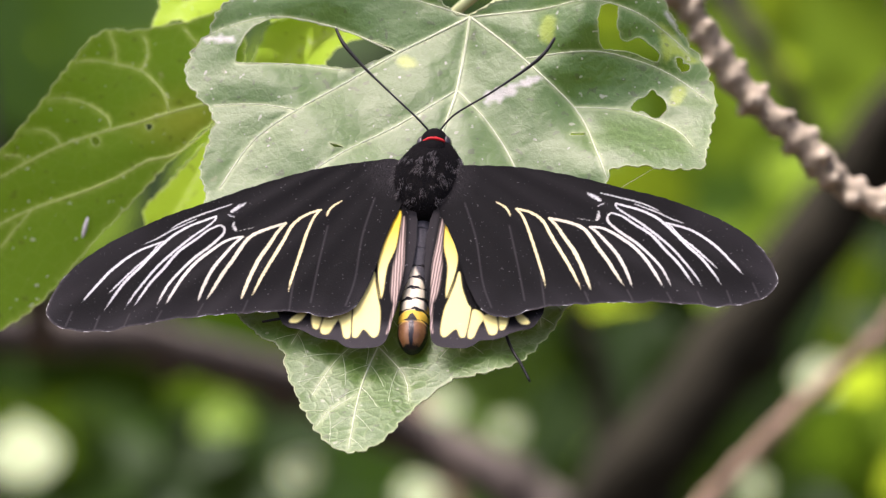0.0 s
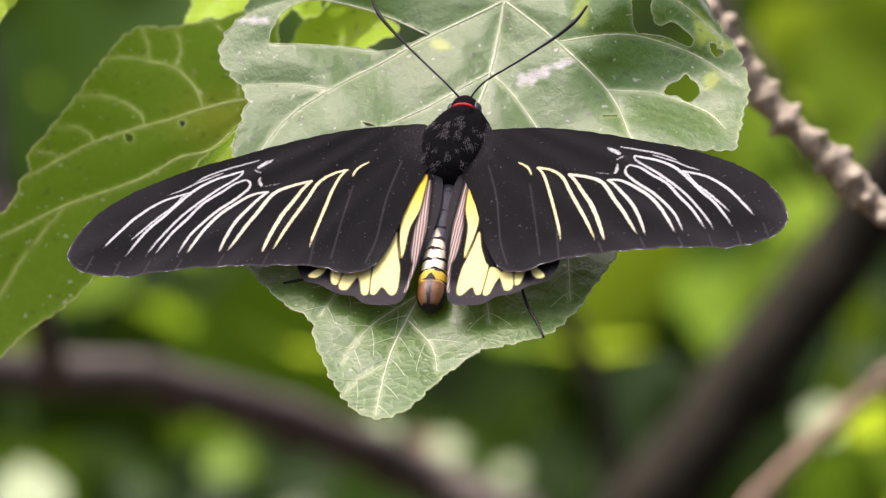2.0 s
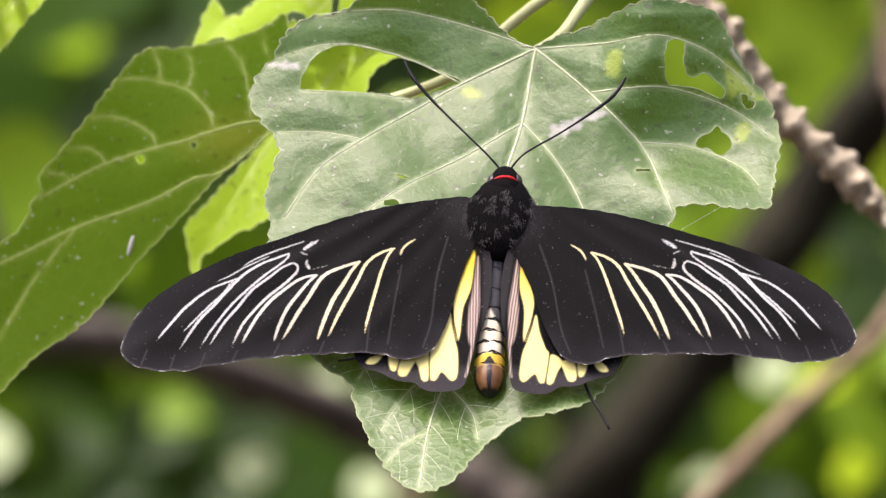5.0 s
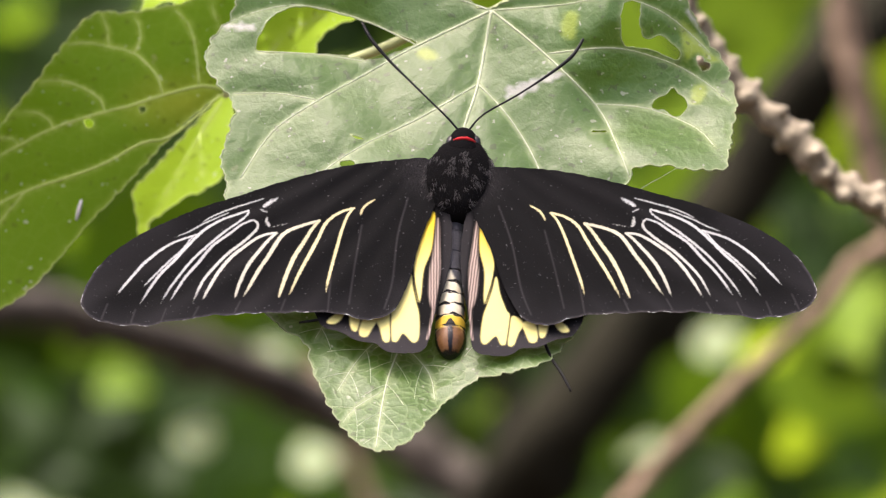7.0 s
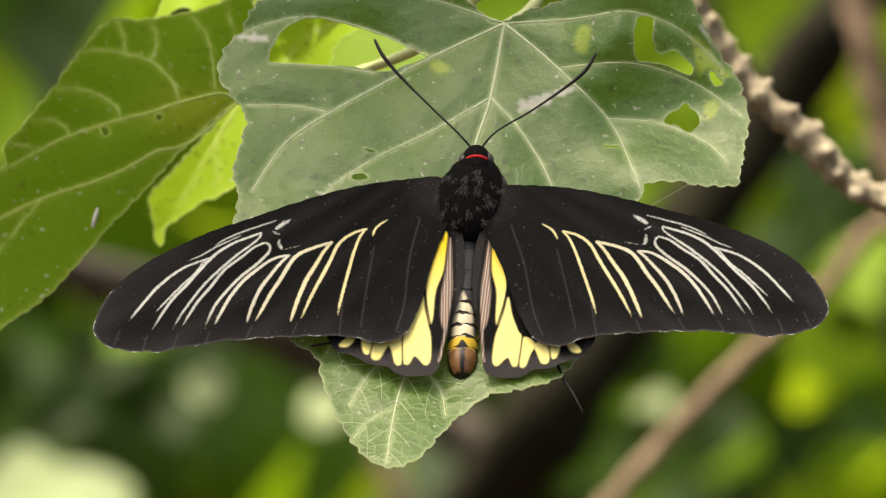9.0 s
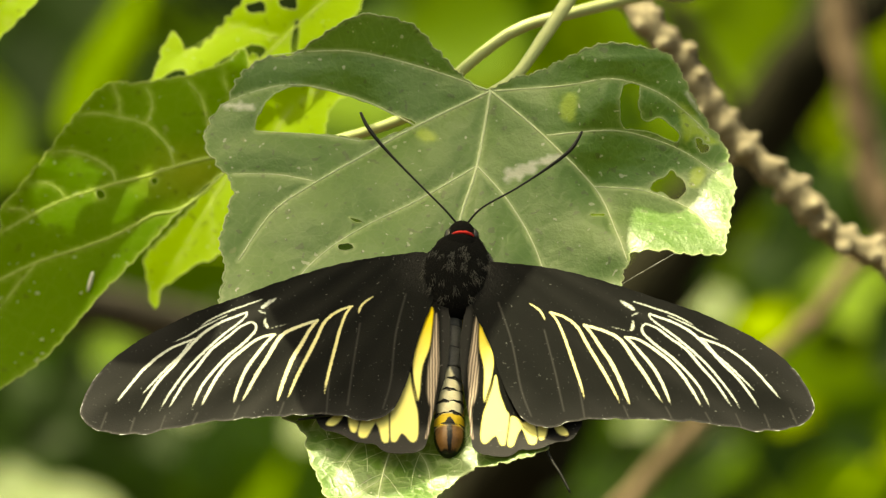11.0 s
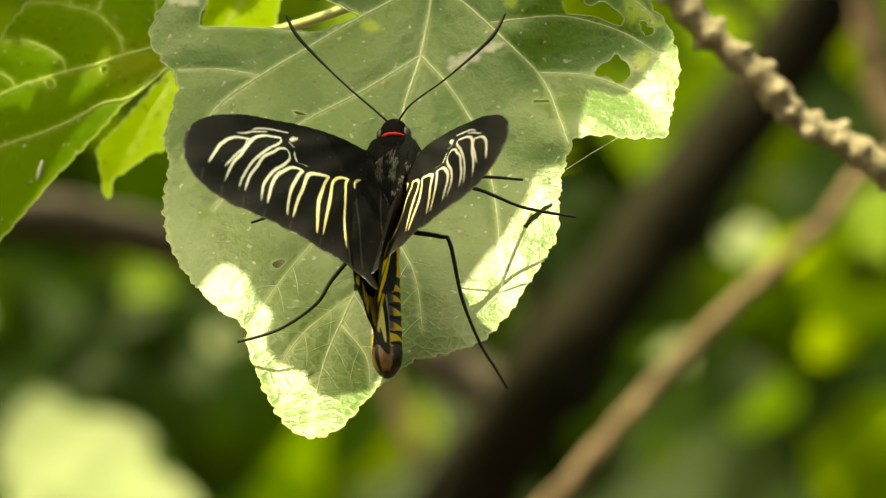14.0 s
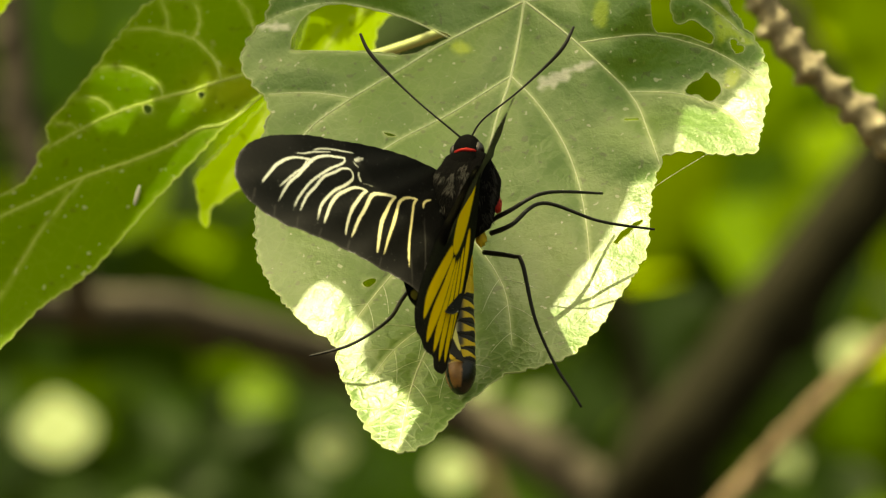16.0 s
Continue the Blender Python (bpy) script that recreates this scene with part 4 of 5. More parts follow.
def build_wing(name, edge, h, side, parent, label, lift, hind=False, under=False):
    """One wing sheet with its root at the origin. side 1: as drawn; -1: mirrored."""
    loop = toothed(spline([on_body(*p) for p in edge], 0.0006, True), 0.00012, 5)
    if not hind:                         # shallow scallops between the vein ends
        low = np.clip((on_body(0, 500)[1] - loop[:, 1]) * U / 40, 0, 1) * np.clip((on_body(700, 0)[0] - loop[:, 0]) * U / 30, 0, 1)
        loop[:, 1] += low * (np.abs(np.sin(loop[:, 0] * U * math.pi / 47)) - 0.6) * -0.00032
    v, f = fill([loop], h)
    n = len(v)
    streak, creamy, grey, yellow, pink = (np.zeros(n) for _ in range(5))
    if under and not hind:
        grey = np.full(n, 0.35)
    elif under:
        for lp in UNDER_YELLOW:
            yellow = np.maximum(yellow, in_loop(v, lp, 2.5))
    elif hind:
        for lp in YELLOWS:
            yellow = np.maximum(yellow, in_loop(v, lp, 2.5))
        for ln in HIND_VEINS:
            d = far_from(v, spline([on_body(*p) for p in ln], 0.001))[0]
            yellow = yellow * np.clip((d * U - 0.5) / 1.8, 0, 1)
        for lp in PINKS:
            pink = np.maximum(pink, in_loop(v, lp, 5))
        d = far_from(v, spline([on_body(*p) for p in ((776, 430), (777, 480), (770, 530), (763, 575), (757, 600))], 0.001))[0]
        pink = np.maximum(pink, soft(d, 2.2))
        low = np.clip((-(v[:, 1] - on_body(0, 400)[1])) * U / 110, 0, 1)
        creamy = low
        grey = 0.30 * np.clip((v[:, 0] - on_body(781, 0)[0]) * U / 6, 0, 1) + 0.45 * np.clip((on_body(0, 575)[1] - v[:, 1]) * U / 18, 0, 1)
    else:
        for ln, w, c, *dusty in STREAKS:
            d, along = far_from(v, spline([on_body(*p) for p in ln], 0.001))
            taper = w * (0.68 + 0.42 * np.sin(np.clip(along, 0, 1) * math.pi) ** 0.7)
            m = np.clip((taper - d * U) / 3.6 * 0.5 + 0.58, 0, 1.15) * (1 - 0.45 * np.clip((along - 0.82) / 0.18, 0, 1) ** 2)
            m = m * sum(dusty) if dusty else m
            creamy = np.where(m > streak, c, creamy)
            streak = np.maximum(streak, m)
        for ln in FOLDS:
            d, along = far_from(v, spline([on_body(*p) for p in ln], 0.001))
            grey = np.maximum(grey, 0.55 * soft(d, 1.0))
        base_dust = np.linalg.norm(v - on_body(764, 300), axis=1) * U
        grey = np.maximum(grey, np.clip(1 - base_dust / 75, 0, 1) * np.random.RandomState(6).uniform(0, 0.5, n))
        d = far_from(v, loop, True)[0]
        rnd = np.random.RandomState(4)
        outer = (v[:, 1] < on_body(0, 470)[1]) & (v[:, 0] < on_body(700, 0)[0])
        grey = np.maximum(grey, np.clip(1 - d * U / 5, 0, 1) * outer * rnd.uniform(0.2, 1.2, n))
        fringe = np.clip(1 - d * U / 3, 0, 1) * outer * (np.sin(v[:, 0] * 900) * np.sin(v[:, 0] * 371 + 1) > 0.1)
        streak = np.maximum(streak, fringe * rnd.uniform(0.4, 1.0, n))
    outline = spline([on_body(*p) for p in edge], 0.001, True)          # the outer margin is dustier than the disc
    outer_edge = outline[(outline[:, 1] < on_body(0, 400)[1]) & (outline[:, 0] < on_body(715, 0)[0])]
    brown = np.clip(1 - far_from(v, outer_edge)[0] * U / 62, 0, 1) ** 1.3
    root = np.array([on_body(768, 300)[0], on_body(768, 300)[1]])
    q = v - root
    r = np.abs(q[:, 0])
    ribs = 0.00014 * np.sin(np.arctan2(q[:, 1] - 0.02, q[:, 0] - 0.012) * 46)
    if not hind:                         # paler rays between the folds
        ray = np.sin(np.arctan2(q[:, 1] - 0.02, q[:, 0] - 0.012) * 46 + 1.0)
        grey = np.maximum(grey, 0.07 * np.clip(ray, 0, 1) ** 2 * np.clip((r - 0.012) / 0.03, 0, 1))
    z = lift + 0.0006 * np.sin(r * 42) + ribs * np.clip(r / 0.02, 0, 1)
    if under and not hind:
        z = z - 0.0002
    if hind:
        z = z - 0.0006 + 0.9 * np.clip(0.012 - r, 0, 1) * 0.12
    x = q[:, 0] if side > 0 else -q[:, 0] * 0.947
    faces = f if side > 0 else [t[::-1] for t in f]
    ob = make(name, np.c_[x, q[:, 1] - z * math.tan(SLOPE), z], faces, WING, parent, label, streak=streak, creamy=creamy, grey=grey, yellow=yellow, pink=pink, brown=brown)
    return ob


def lifted(u, v, z):
    """A point over the body's plane that still covers the drawing point (u, v)."""
    x, y = on_body(u, v)
    return (x, y - z * math.tan(SLOPE), z)


def build_butterfly():
    fly = thing("butterfly", "black birdwing butterfly with pale streaks and yellow hindwings", "butterfly")
    rnd = np.random.RandomState(8)
    # thorax and head
    spine = [(262, 817, 39, 0.0034), (275, 816, 47, 0.0040), (288, 814, 58, 0.0045), (304, 812, 65, 0.0050), (332, 810, 65, 0.0051), (352, 808, 60, 0.0048),
             (372, 807, 51, 0.0042), (384, 806, 31, 0.0030), (392, 806, 16, 0.0014)]
    rings, faces, sides = [], [], 30
    for v, u, half, deep in spine:
        x0, y0 = on_body(u, v)
        for j in range(sides):
            a = 2 * math.pi * j / sides
            lump = 1 + 0.035 * math.sin(3 * a + v * 0.21) + 0.02 * math.sin(7 * a + v * 0.4)
            rings.append((x0 + half / U * math.cos(a) * lump, y0, -0.0006 + deep * math.sin(a) * lump))
    for i in range(len(spine) - 1):
        faces += [(i * sides + j, i * sides + (j + 1) % sides, (i + 1) * sides + (j + 1) % sides, (i + 1) * sides + j) for j in range(sides)]
    faces += [tuple(range(sides))[::-1], tuple((len(spine) - 1) * sides + j for j in range(sides))]
    make("thorax", rings, faces, FUR, fly, "black furry thorax")
    pc = on_body(817, 274)
    make("prothorax", *ball((pc[0], pc[1], -0.0004), (0.0043, 0.0040, 0.0042), 14, 20), FUR, fly)

    def skin(v, a):
        """A point of the thorax at drawing height v and angle a, and the way out."""
        row = np.array(spine)
        half, deep, u = (np.interp(v, row[:, 0], row[:, k]) for k in (2, 3, 1))
        x0, y0 = on_body(u, v)
        out = np.array([math.cos(a) * deep, 0, math.sin(a) * half / U])
        return np.array([x0 + half / U * math.cos(a), y0, -0.0006 + deep * math.sin(a)]), out / np.linalg.norm(out)

    def strand(p, e, wide):
        q = np.cross(e, (0.2, 0.3, 1))
        q = q / (np.linalg.norm(q) + 1e-9) * wide
        bend = p + e * 0.55 + np.array([0, 0, 0.12]) * np.linalg.norm(e)
        return [p - q, p + q, bend + q * 0.7, bend - q * 0.7, p + e], [(0, 1, 2, 3), (3, 2, 4)]

    fuzz = []
    for _ in range(1700):
        p, out = skin(rnd.uniform(262, 388), rnd.uniform(-0.3, math.pi + 0.3))
        fuzz.append(strand(p, out * 0.0005 + np.array([rnd.uniform(-.5, .5), -1.2 + rnd.uniform(-.4, .4), 0.3]) * rnd.uniform(0.0005, 0.0011), 0.00004))
    make("fuzz", *join(fuzz), FUR, fly, "short black fuzz on the thorax", smooth=False)["kind"] = "stuff"
    tufts = []
    clumps = [(rnd.uniform(288, 380), rnd.uniform(0.35, math.pi - 0.35), 14, 1.0) for _ in range(40)]
    clumps += [(v + rnd.uniform(-4, 4), a, 16, 1.3) for v in range(292, 378, 9) for a in (0.42, math.pi - 0.42)]
    clumps += [(302 + 9 * k, math.pi / 2 + w, 16, 1.1) for k in range(4) for w in (-0.22, 0.18)]
    for v, a, count, reach in clumps:
        sway = rnd.uniform(-0.35, 0.35)
        for _ in range(count):
            p, out = skin(v + rnd.uniform(-5, 5), a + rnd.uniform(-0.09, 0.09))
            e = out * 0.0003 + np.array([sway + rnd.uniform(-.2, .2) + 0.25 * out[0], -1.0 + rnd.uniform(-.2, .2), 0.15]) * rnd.uniform(0.0007, 0.0018) * reach
            tufts.append(strand(p + out * 0.0001, e, 0.00004))
    for s in (-1, 1):                    # the humps over the wing bases
        base = np.array(lifted(813 + s * 45, 309, 0.0012))
        make("tegula", *ball(tuple(base), (0.0022, 0.0042, 0.0011), 10, 14, lambda d: 1 + 0.04 * math.sin(d[1] * 9 + d[0] * 5)), FUR, fly, "dark furry hump over the wing base")
        for _ in range(150):
            d = np.array([rnd.uniform(-1, 1), rnd.uniform(-1, 1), rnd.uniform(0.2, 1)])
            d = d / np.linalg.norm(d)
            e = d * 0.0003 + np.array([s * rnd.uniform(-0.1, 0.9), -0.8 + rnd.uniform(-0.4, 0.3), 0.1]) * rnd.uniform(0.0006, 0.0015)
            tufts.append(strand(base + d * (0.0022, 0.0042, 0.0011), e, 0.00004))
    make("hair", *join(tufts), HAIR, fly, "greyish hair tufts on the thorax", smooth=False)["kind"] = "stuff"
    hc = on_body(820, 259)
    head = make("head", *ball((hc[0], hc[1], 0.0), (0.0034, 0.0044, 0.0034), 12, 18), FUR, fly, "black head with dark eyes")
    for s in (-1, 1):
        make("eye", *ball((hc[0] + s * 0.0026, hc[1] + 0.0004, 0.0004), (0.0013, 0.0019, 0.0017), 10, 14), EYE_SKIN, head, "glossy dark compound eye")
    band = [(hc[0] + s * 0.0026, hc[1] - 0.0006 + 0.0002 * math.cos(s * 1.4), 0.0035 - 0.0013 * s * s) for s in np.linspace(-1, 1, 9)]
    make("collar", *tube(spline(band, 0.0004), [0.00022, 0.00040, 0.00034, 0.00040, 0.00022], 8, 0.2, 3), RED, head, "bright red collar band")
    for s in (-1, 1):
        p = lifted(810 + s * 58, 346, -0.002)
        make("flank_patch", *ball(p, (0.0011, 0.0024, 0.0018), 10, 12, lambda d: 1 + 0.12 * math.sin(d[1] * 9)), RED, fly, "red patch on the flank")
        p = lifted(810 + s * 24, 400, -0.0042)
        make("flank_tuft", *ball(p, (0.0012, 0.0019, 0.0016), 10, 12, lambda d: 1 + 0.15 * math.sin(d[1] * 11 + d[0] * 7)), YELLOW, fly, "yellowish tuft on the flank")
    # abdomen: slate in front, then creamy rings with dark seams, gold flanks and a brown tip
    seams = [380, 418, 456, 490, 512, 531, 551, 571, 590, 636]

    def mid_line(v):
        x, y = on_body(806 - 9 * min(1, (v - 380) / 120), v)
        return x, y + 0.0028 * math.tan(SLOPE)

    def girth(v):
        k = (v - 380) / 266
        return 0.0020 + 0.0013 * math.sin(min(k, 0.8) / 0.8 * math.pi / 2)

    abdomen = None
    for i in range(len(seams) - 1):
        v0, v1 = seams[i], seams[i + 1]
        last = i == len(seams) - 2
        line, radii, along = [], [], []
        steps = 26 if last else 14
        for k in np.linspace(0, 1, steps):
            v = v0 + (v1 - v0) * k
            p = mid_line(v)
            line.append((p[0], p[1], -0.0028))
            along.append(v)
            radii.append(girth(min(v, 600)) * (math.sqrt(max(1 - k ** 1.9, 0.002)) * (1 + 0.10 * math.sin(k * 2.6)) if last else 0.95 + 0.055 * math.sin(k * math.pi) ** 0.5))
        sides = 44
        vv, ff = tube(line, radii, sides)
        vv = np.array(vv)
        lv = np.repeat(along, sides)
        rr = np.repeat(radii, sides)
        nx = (vv[:, 0] - np.repeat([q[0] for q in line], sides)) / rr
        nz = (vv[:, 2] + 0.0028) / rr
        wavy = lv + 1.6 * np.sin(nx * 5 + i * 2.1) + 1.0 * np.sin(nx * 11 + i)
        near = np.minimum.reduce([np.abs(wavy - q) for q in seams[1:-1]])
        thin = np.clip(2.3 + 5.5 * np.clip(0.62 - nz, 0, 1) - near, 0, 1) * (lv > 462)
        cream = np.clip((nz - 0.60) * 6, 0, 1) * np.clip(((lv - 488) / 46 - np.abs(nx)) * 6, 0, 1) * np.clip((574 - lv) / 3, 0, 1)
        gold = np.clip((0.42 - nz) * 5, 0, 1) * (1 - cream) * (lv < 596) + np.clip((lv - 566) / 6, 0, 1) * np.clip((598 - lv) / 4, 0, 1) * (1 - cream)
        wedge = np.clip(((lv - 574) / 34 - np.abs(nx)) * 5, 0, 1) * (lv < 600) * (nz > 0)
        black = np.maximum(thin, wedge)
        tip = np.clip((lv - 590) / 5, 0, 1)
        keel = tip * np.maximum.reduce([np.clip((0.30 - np.abs(nx)) * 4, 0, 1) * (nz > 0), np.clip((lv - 621) / 14, 0, 1), np.clip((0.62 - nz) * 2.5, 0, 1)])
        ob = make("abdomen" if abdomen is None else "segment", vv, ff, ABDOMEN, fly if abdomen is None else abdomen,
                  cream=cream, gold=np.clip(gold, 0, 1), black=np.clip(np.maximum(black * (1 - tip), keel * 0.85), 0, 1), tip=tip)
        if abdomen is None:
            abdomen = ob
            ob["label"] = "slate-dark abdomen ending in yellow and black rings"
    # antennae
    for line in ([(812, 232, 0.001), (788, 205, 0.003), (740, 158, 0.005), (690, 108, 0.006), (656, 68, 0.007), (640, 38, 0.007)],
                 [(829, 232, 0.001), (856, 203, 0.003), (920, 166, 0.005), (980, 126, 0.006), (1014, 98, 0.007), (1033, 68, 0.007)]):
        p = spline([lifted(u, v, z) for u, v, z in line], 0.0008)
        make("antenna", *tube(p, [0.00024, 0.00022, 0.00022, 0.00024, 0.00034, 0.00046, 0.0003], 8), CHITIN, fly, "thin black antenna with thickened tip")
    # legs, spread over the blade
    legs = []
    for line in ([(846, 358, -0.004), (880, 338, -0.003), (922, 318, -0.008), (980, 346, -0.0235)],
                 [(850, 378, -0.004), (888, 360, -0.003), (922, 334, -0.008), (1008, 372, -0.016), (1086, 398, -0.0250)],
                 [(838, 415, -0.005), (900, 424, -0.002), (914, 436, -0.002), (926, 530, -0.005), (948, 610, -0.009), (972, 656, -0.0105), (988, 690, -0.0118)],
                 [(766, 420, -0.005), (705, 478, -0.003), (676, 514, -0.002), (610, 552, -0.0030), (535, 573, -0.0052)],
                 [(770, 380, -0.005), (700, 370, -0.003), (620, 372, -0.008), (540, 392, -0.012)],
                 [(776, 345, -0.005), (720, 318, -0.003), (640, 330, -0.010)]):
        p = spline([lifted(u, v, z) for u, v, z in line], 0.0012)
        legs.append(make("leg", *tube(p, [0.00058, 0.0005, 0.00044, 0.00036, 0.00034, 0.00026], 8, 0.05), CHITIN, fly, "thin black jointed leg"))
    # wings
    wings = {}
    for side in (1, -1):
        wings["fore", side] = build_wing("forewing", FORE_EDGE, 0.00023, side, fly, "black forewing with pale streaks along the veins", 0.0022)
        wings["hind", side] = build_wing("hindwing", HIND_EDGE, 0.00028, side, fly, "hindwing with creamy yellow cells and dark scalloped edge", 0.0010, hind=True)
        build_wing("underside", FORE_EDGE, 0.0009, side, wings["fore", side], "plain dark greyish underside", 0.0022, under=True)
        build_wing("underside", HIND_EDGE, 0.0004, side, wings["hind", side], "golden yellow underside with black veins", 0.0008, hind=True, under=True)
    return fly, wings, legs, abdomen


# ---------------------------------------------------------------- unseen leaves added overhead to shade the big leaf
def build_sun_blockers():
    """Unseen leaves added above the view to shape sunlight, which comes past their rims."""
    e1 = Vector((1, 0, 0))
    e1 = (e1 - SUN_DIR * e1.dot(SUN_DIR)).normalized()
    e2 = SUN_DIR.cross(e1)
    turn = Matrix((e1, e2, SUN_DIR)).transposed().to_4x4()
    rest = pose(0.0072, 0.035, 0.0471, 56.8, -2.1, -3.2)      # how the big leaf hangs late on

    def below(u, v):
        """A point of the big leaf, seen from the middle of the place."""
        p = on_leaf(u, v)
        h = float(leaf_height(p[None], [])[0][0])
        return rest @ Vector((p[0], p[1] - h * math.tan(SLOPE), h))

    def about(u, v):
        """The same for points beyond its rim."""
        p = on_leaf(u, v)
        return rest @ Vector((p[0], p[1], 0))

    def beside(u, v):
        """The same for the neighbouring leaf."""
        x, z = on_side(u, v)
        p = at(140, 372, SIDE_Y)
        return Vector((p.x + x + 0.001, p.y - (0.25 * x - 0.35 * z), p.z + z - 2.0 - 0.0035))

    def shade(loops, reach, label):
        c = Vector((0, 0, 2.0)) + SUN_DIR * reach
        flat = [spline([(w.dot(e1), w.dot(e2)) for w in lp], 0.0015, True) for lp in loops]
        v, f = fill(flat, 0.004)
        z = 0.004 * np.sin(v[:, 0] * 50) * np.cos(v[:, 1] * 60)
        ob = thing("sun_blocker_leaf", label, "leaf", "leaves overhead")
        zero = np.zeros(len(v))
        make("blade", np.c_[v, z], f, LEAF, ob, vein=zero, pale=zero, yellow=zero)
        m = v.mean(0)
        make("petiole", *tube(spline([(m[0], v[:, 1].max() - 0.003, 0), (m[0], v[:, 1].max() + 0.03, 0.01), (m[0] + 0.01, v[:, 1].max() + 0.08, 0.05)], 0.005),
                              [0.0012, 0.0016], 8), STEM, ob)
        return ob, Matrix.Translation(c) @ turn

    # outline traced from the edge of the shade wanted on the big leaf
    rim = [(1290, 130), (1270, 174), (1245, 198), (1206, 223), (1160, 215), (1147, 267), (1141, 309), (1116, 314), (1068, 344), (1055, 378),
           (1031, 418), (1008, 451), (974, 490), (952, 523), (919, 567), (886, 611), (860, 637), (876, 655), (871, 674), (805, 680), (771, 710),
           (724, 719), (689, 713), (663, 679), (626, 663), (598, 638), (592, 609), (604, 579), (579, 555), (567, 531), (548, 510), (517, 497),
           (493, 511), (476, 534)]
    beyond = [(430, 640), (240, 600), (200, 300), (200, 60), (280, -240), (655, -340), (1015, -330), (1230, -220), (1300, 20)]
    # broad and wide stand in for a cloud over the early sun
    broad = [(900, -420), (1350, -380), (1560, 100), (1600, 500), (1350, 950), (800, 1080), (250, 950), (-420, 900), (-560, 500), (-520, 0), (-200, -330), (450, -420)]
    edge = [(440, -20), (430, 150), (300, 270), (190, 380), (60, 500), (-120, 660), (-260, 700), (-330, 500), (-260, 250), (-100, 60), (80, -60), (220, -40)]
    wide = [(540, -140), (560, 300), (220, 620), (-200, 820), (-460, 720), (-480, 100), (-120, -190)]
    # openings that let sun spots fall on the neighbouring leaf
    gaps = [[(48, 217), (66, 182), (83, 160), (104, 174), (128, 156), (160, 178), (186, 196), (166, 214), (175, 242), (140, 248), (120, 284), (98, 258), (70, 256)], [(203, 302), (224, 268), (232, 236), (250, 228), (262, 198), (280, 196), (268, 236), (274, 262), (250, 282), (238, 300)]]
    return (shade([[below(*p) for p in rim] + [about(*p) for p in beyond]], 0.22, "unseen leaf overhead, rim cut to the shade below"),
            shade([[about(*p) for p in broad]], 1.5, "unseen broad leaf overhead standing in for a cloud"),
            shade([[beside(*p) for p in lp] for lp in [edge] + gaps], 0.20, "unseen leaf overhead, gaps cut to throw sun spots"),
            shade([[beside(*p) for p in wide]], 0.42, "second unseen broad leaf overhead standing in for a cloud"))


# ---------------------------------------------------------------- what moves
# seconds, shift to the side and upward (cm), lean, turn and yaw (degrees)
FLY_ROWS = [(0, -0.36, -0.04, -2.58, -1.57, -4.94), (0.5, -0.19, -0.21, -0.72, -1.77, -4.33), (1, -0.32, -0.06, 1.08, -1.33, -4.84),
            (1.5, -0.57, 1.11, -6.1, -1.62, -6.24), (2, -0.6, 1.04, -5.07, -2.01, -10.12), (2.5, -0.33, 0.09, 0.13, -1.44, -4.56),
            (3, -0.51, 0.55, -3.79, -1.05, -5.05), (3.5, -0.01, -0.15, -0.41, -0.02, -0.01), (6, -0.05, -0.21, -1.54, -0.12, -1.72),
            (6.5, 0.05, 0.16, -2.18, -0.52, -0.96), (7, 0, 0.01, -0.25, 0, -0.04), (7.5, -0.28, -0.15, -0.56, -0.75, -4.19),
            (8, -0.06, -0.2, 1.98, -0.83, -2.74), (10.5, 0.04, -0.1, -1.01, -0.46, -0.48), (11, -0.03, -0.46, 1.1, 0.56, 1.18),
            (11.5, -0.11, -0.77, 2.5, 0.38, 0.71), (12, -0.13, -1.02, 3.33, 0.56, 0.64), (12.5, -0.26, -1.03, 3.36, 1.05, 2.18),
            (13, -0.3, -1.09, 7.49, 0.68, 1.38), (13.5, -0.39, -1.19, 10.85, 0.46, 1.94), (14, -0.36, -1.1, 11.77, 0.19, 2.75),
            (14.5, -0.76, -1.03, 10.92, 0.26, 2.29), (15, -0.91, -0.75, 11.31, 0.21, 1.93), (15.5, -1.07, -1.05, 11.37, 0.13, -1.13),
            (16, -0.89, -1.09, 12.8, 0.21, 1.96)]
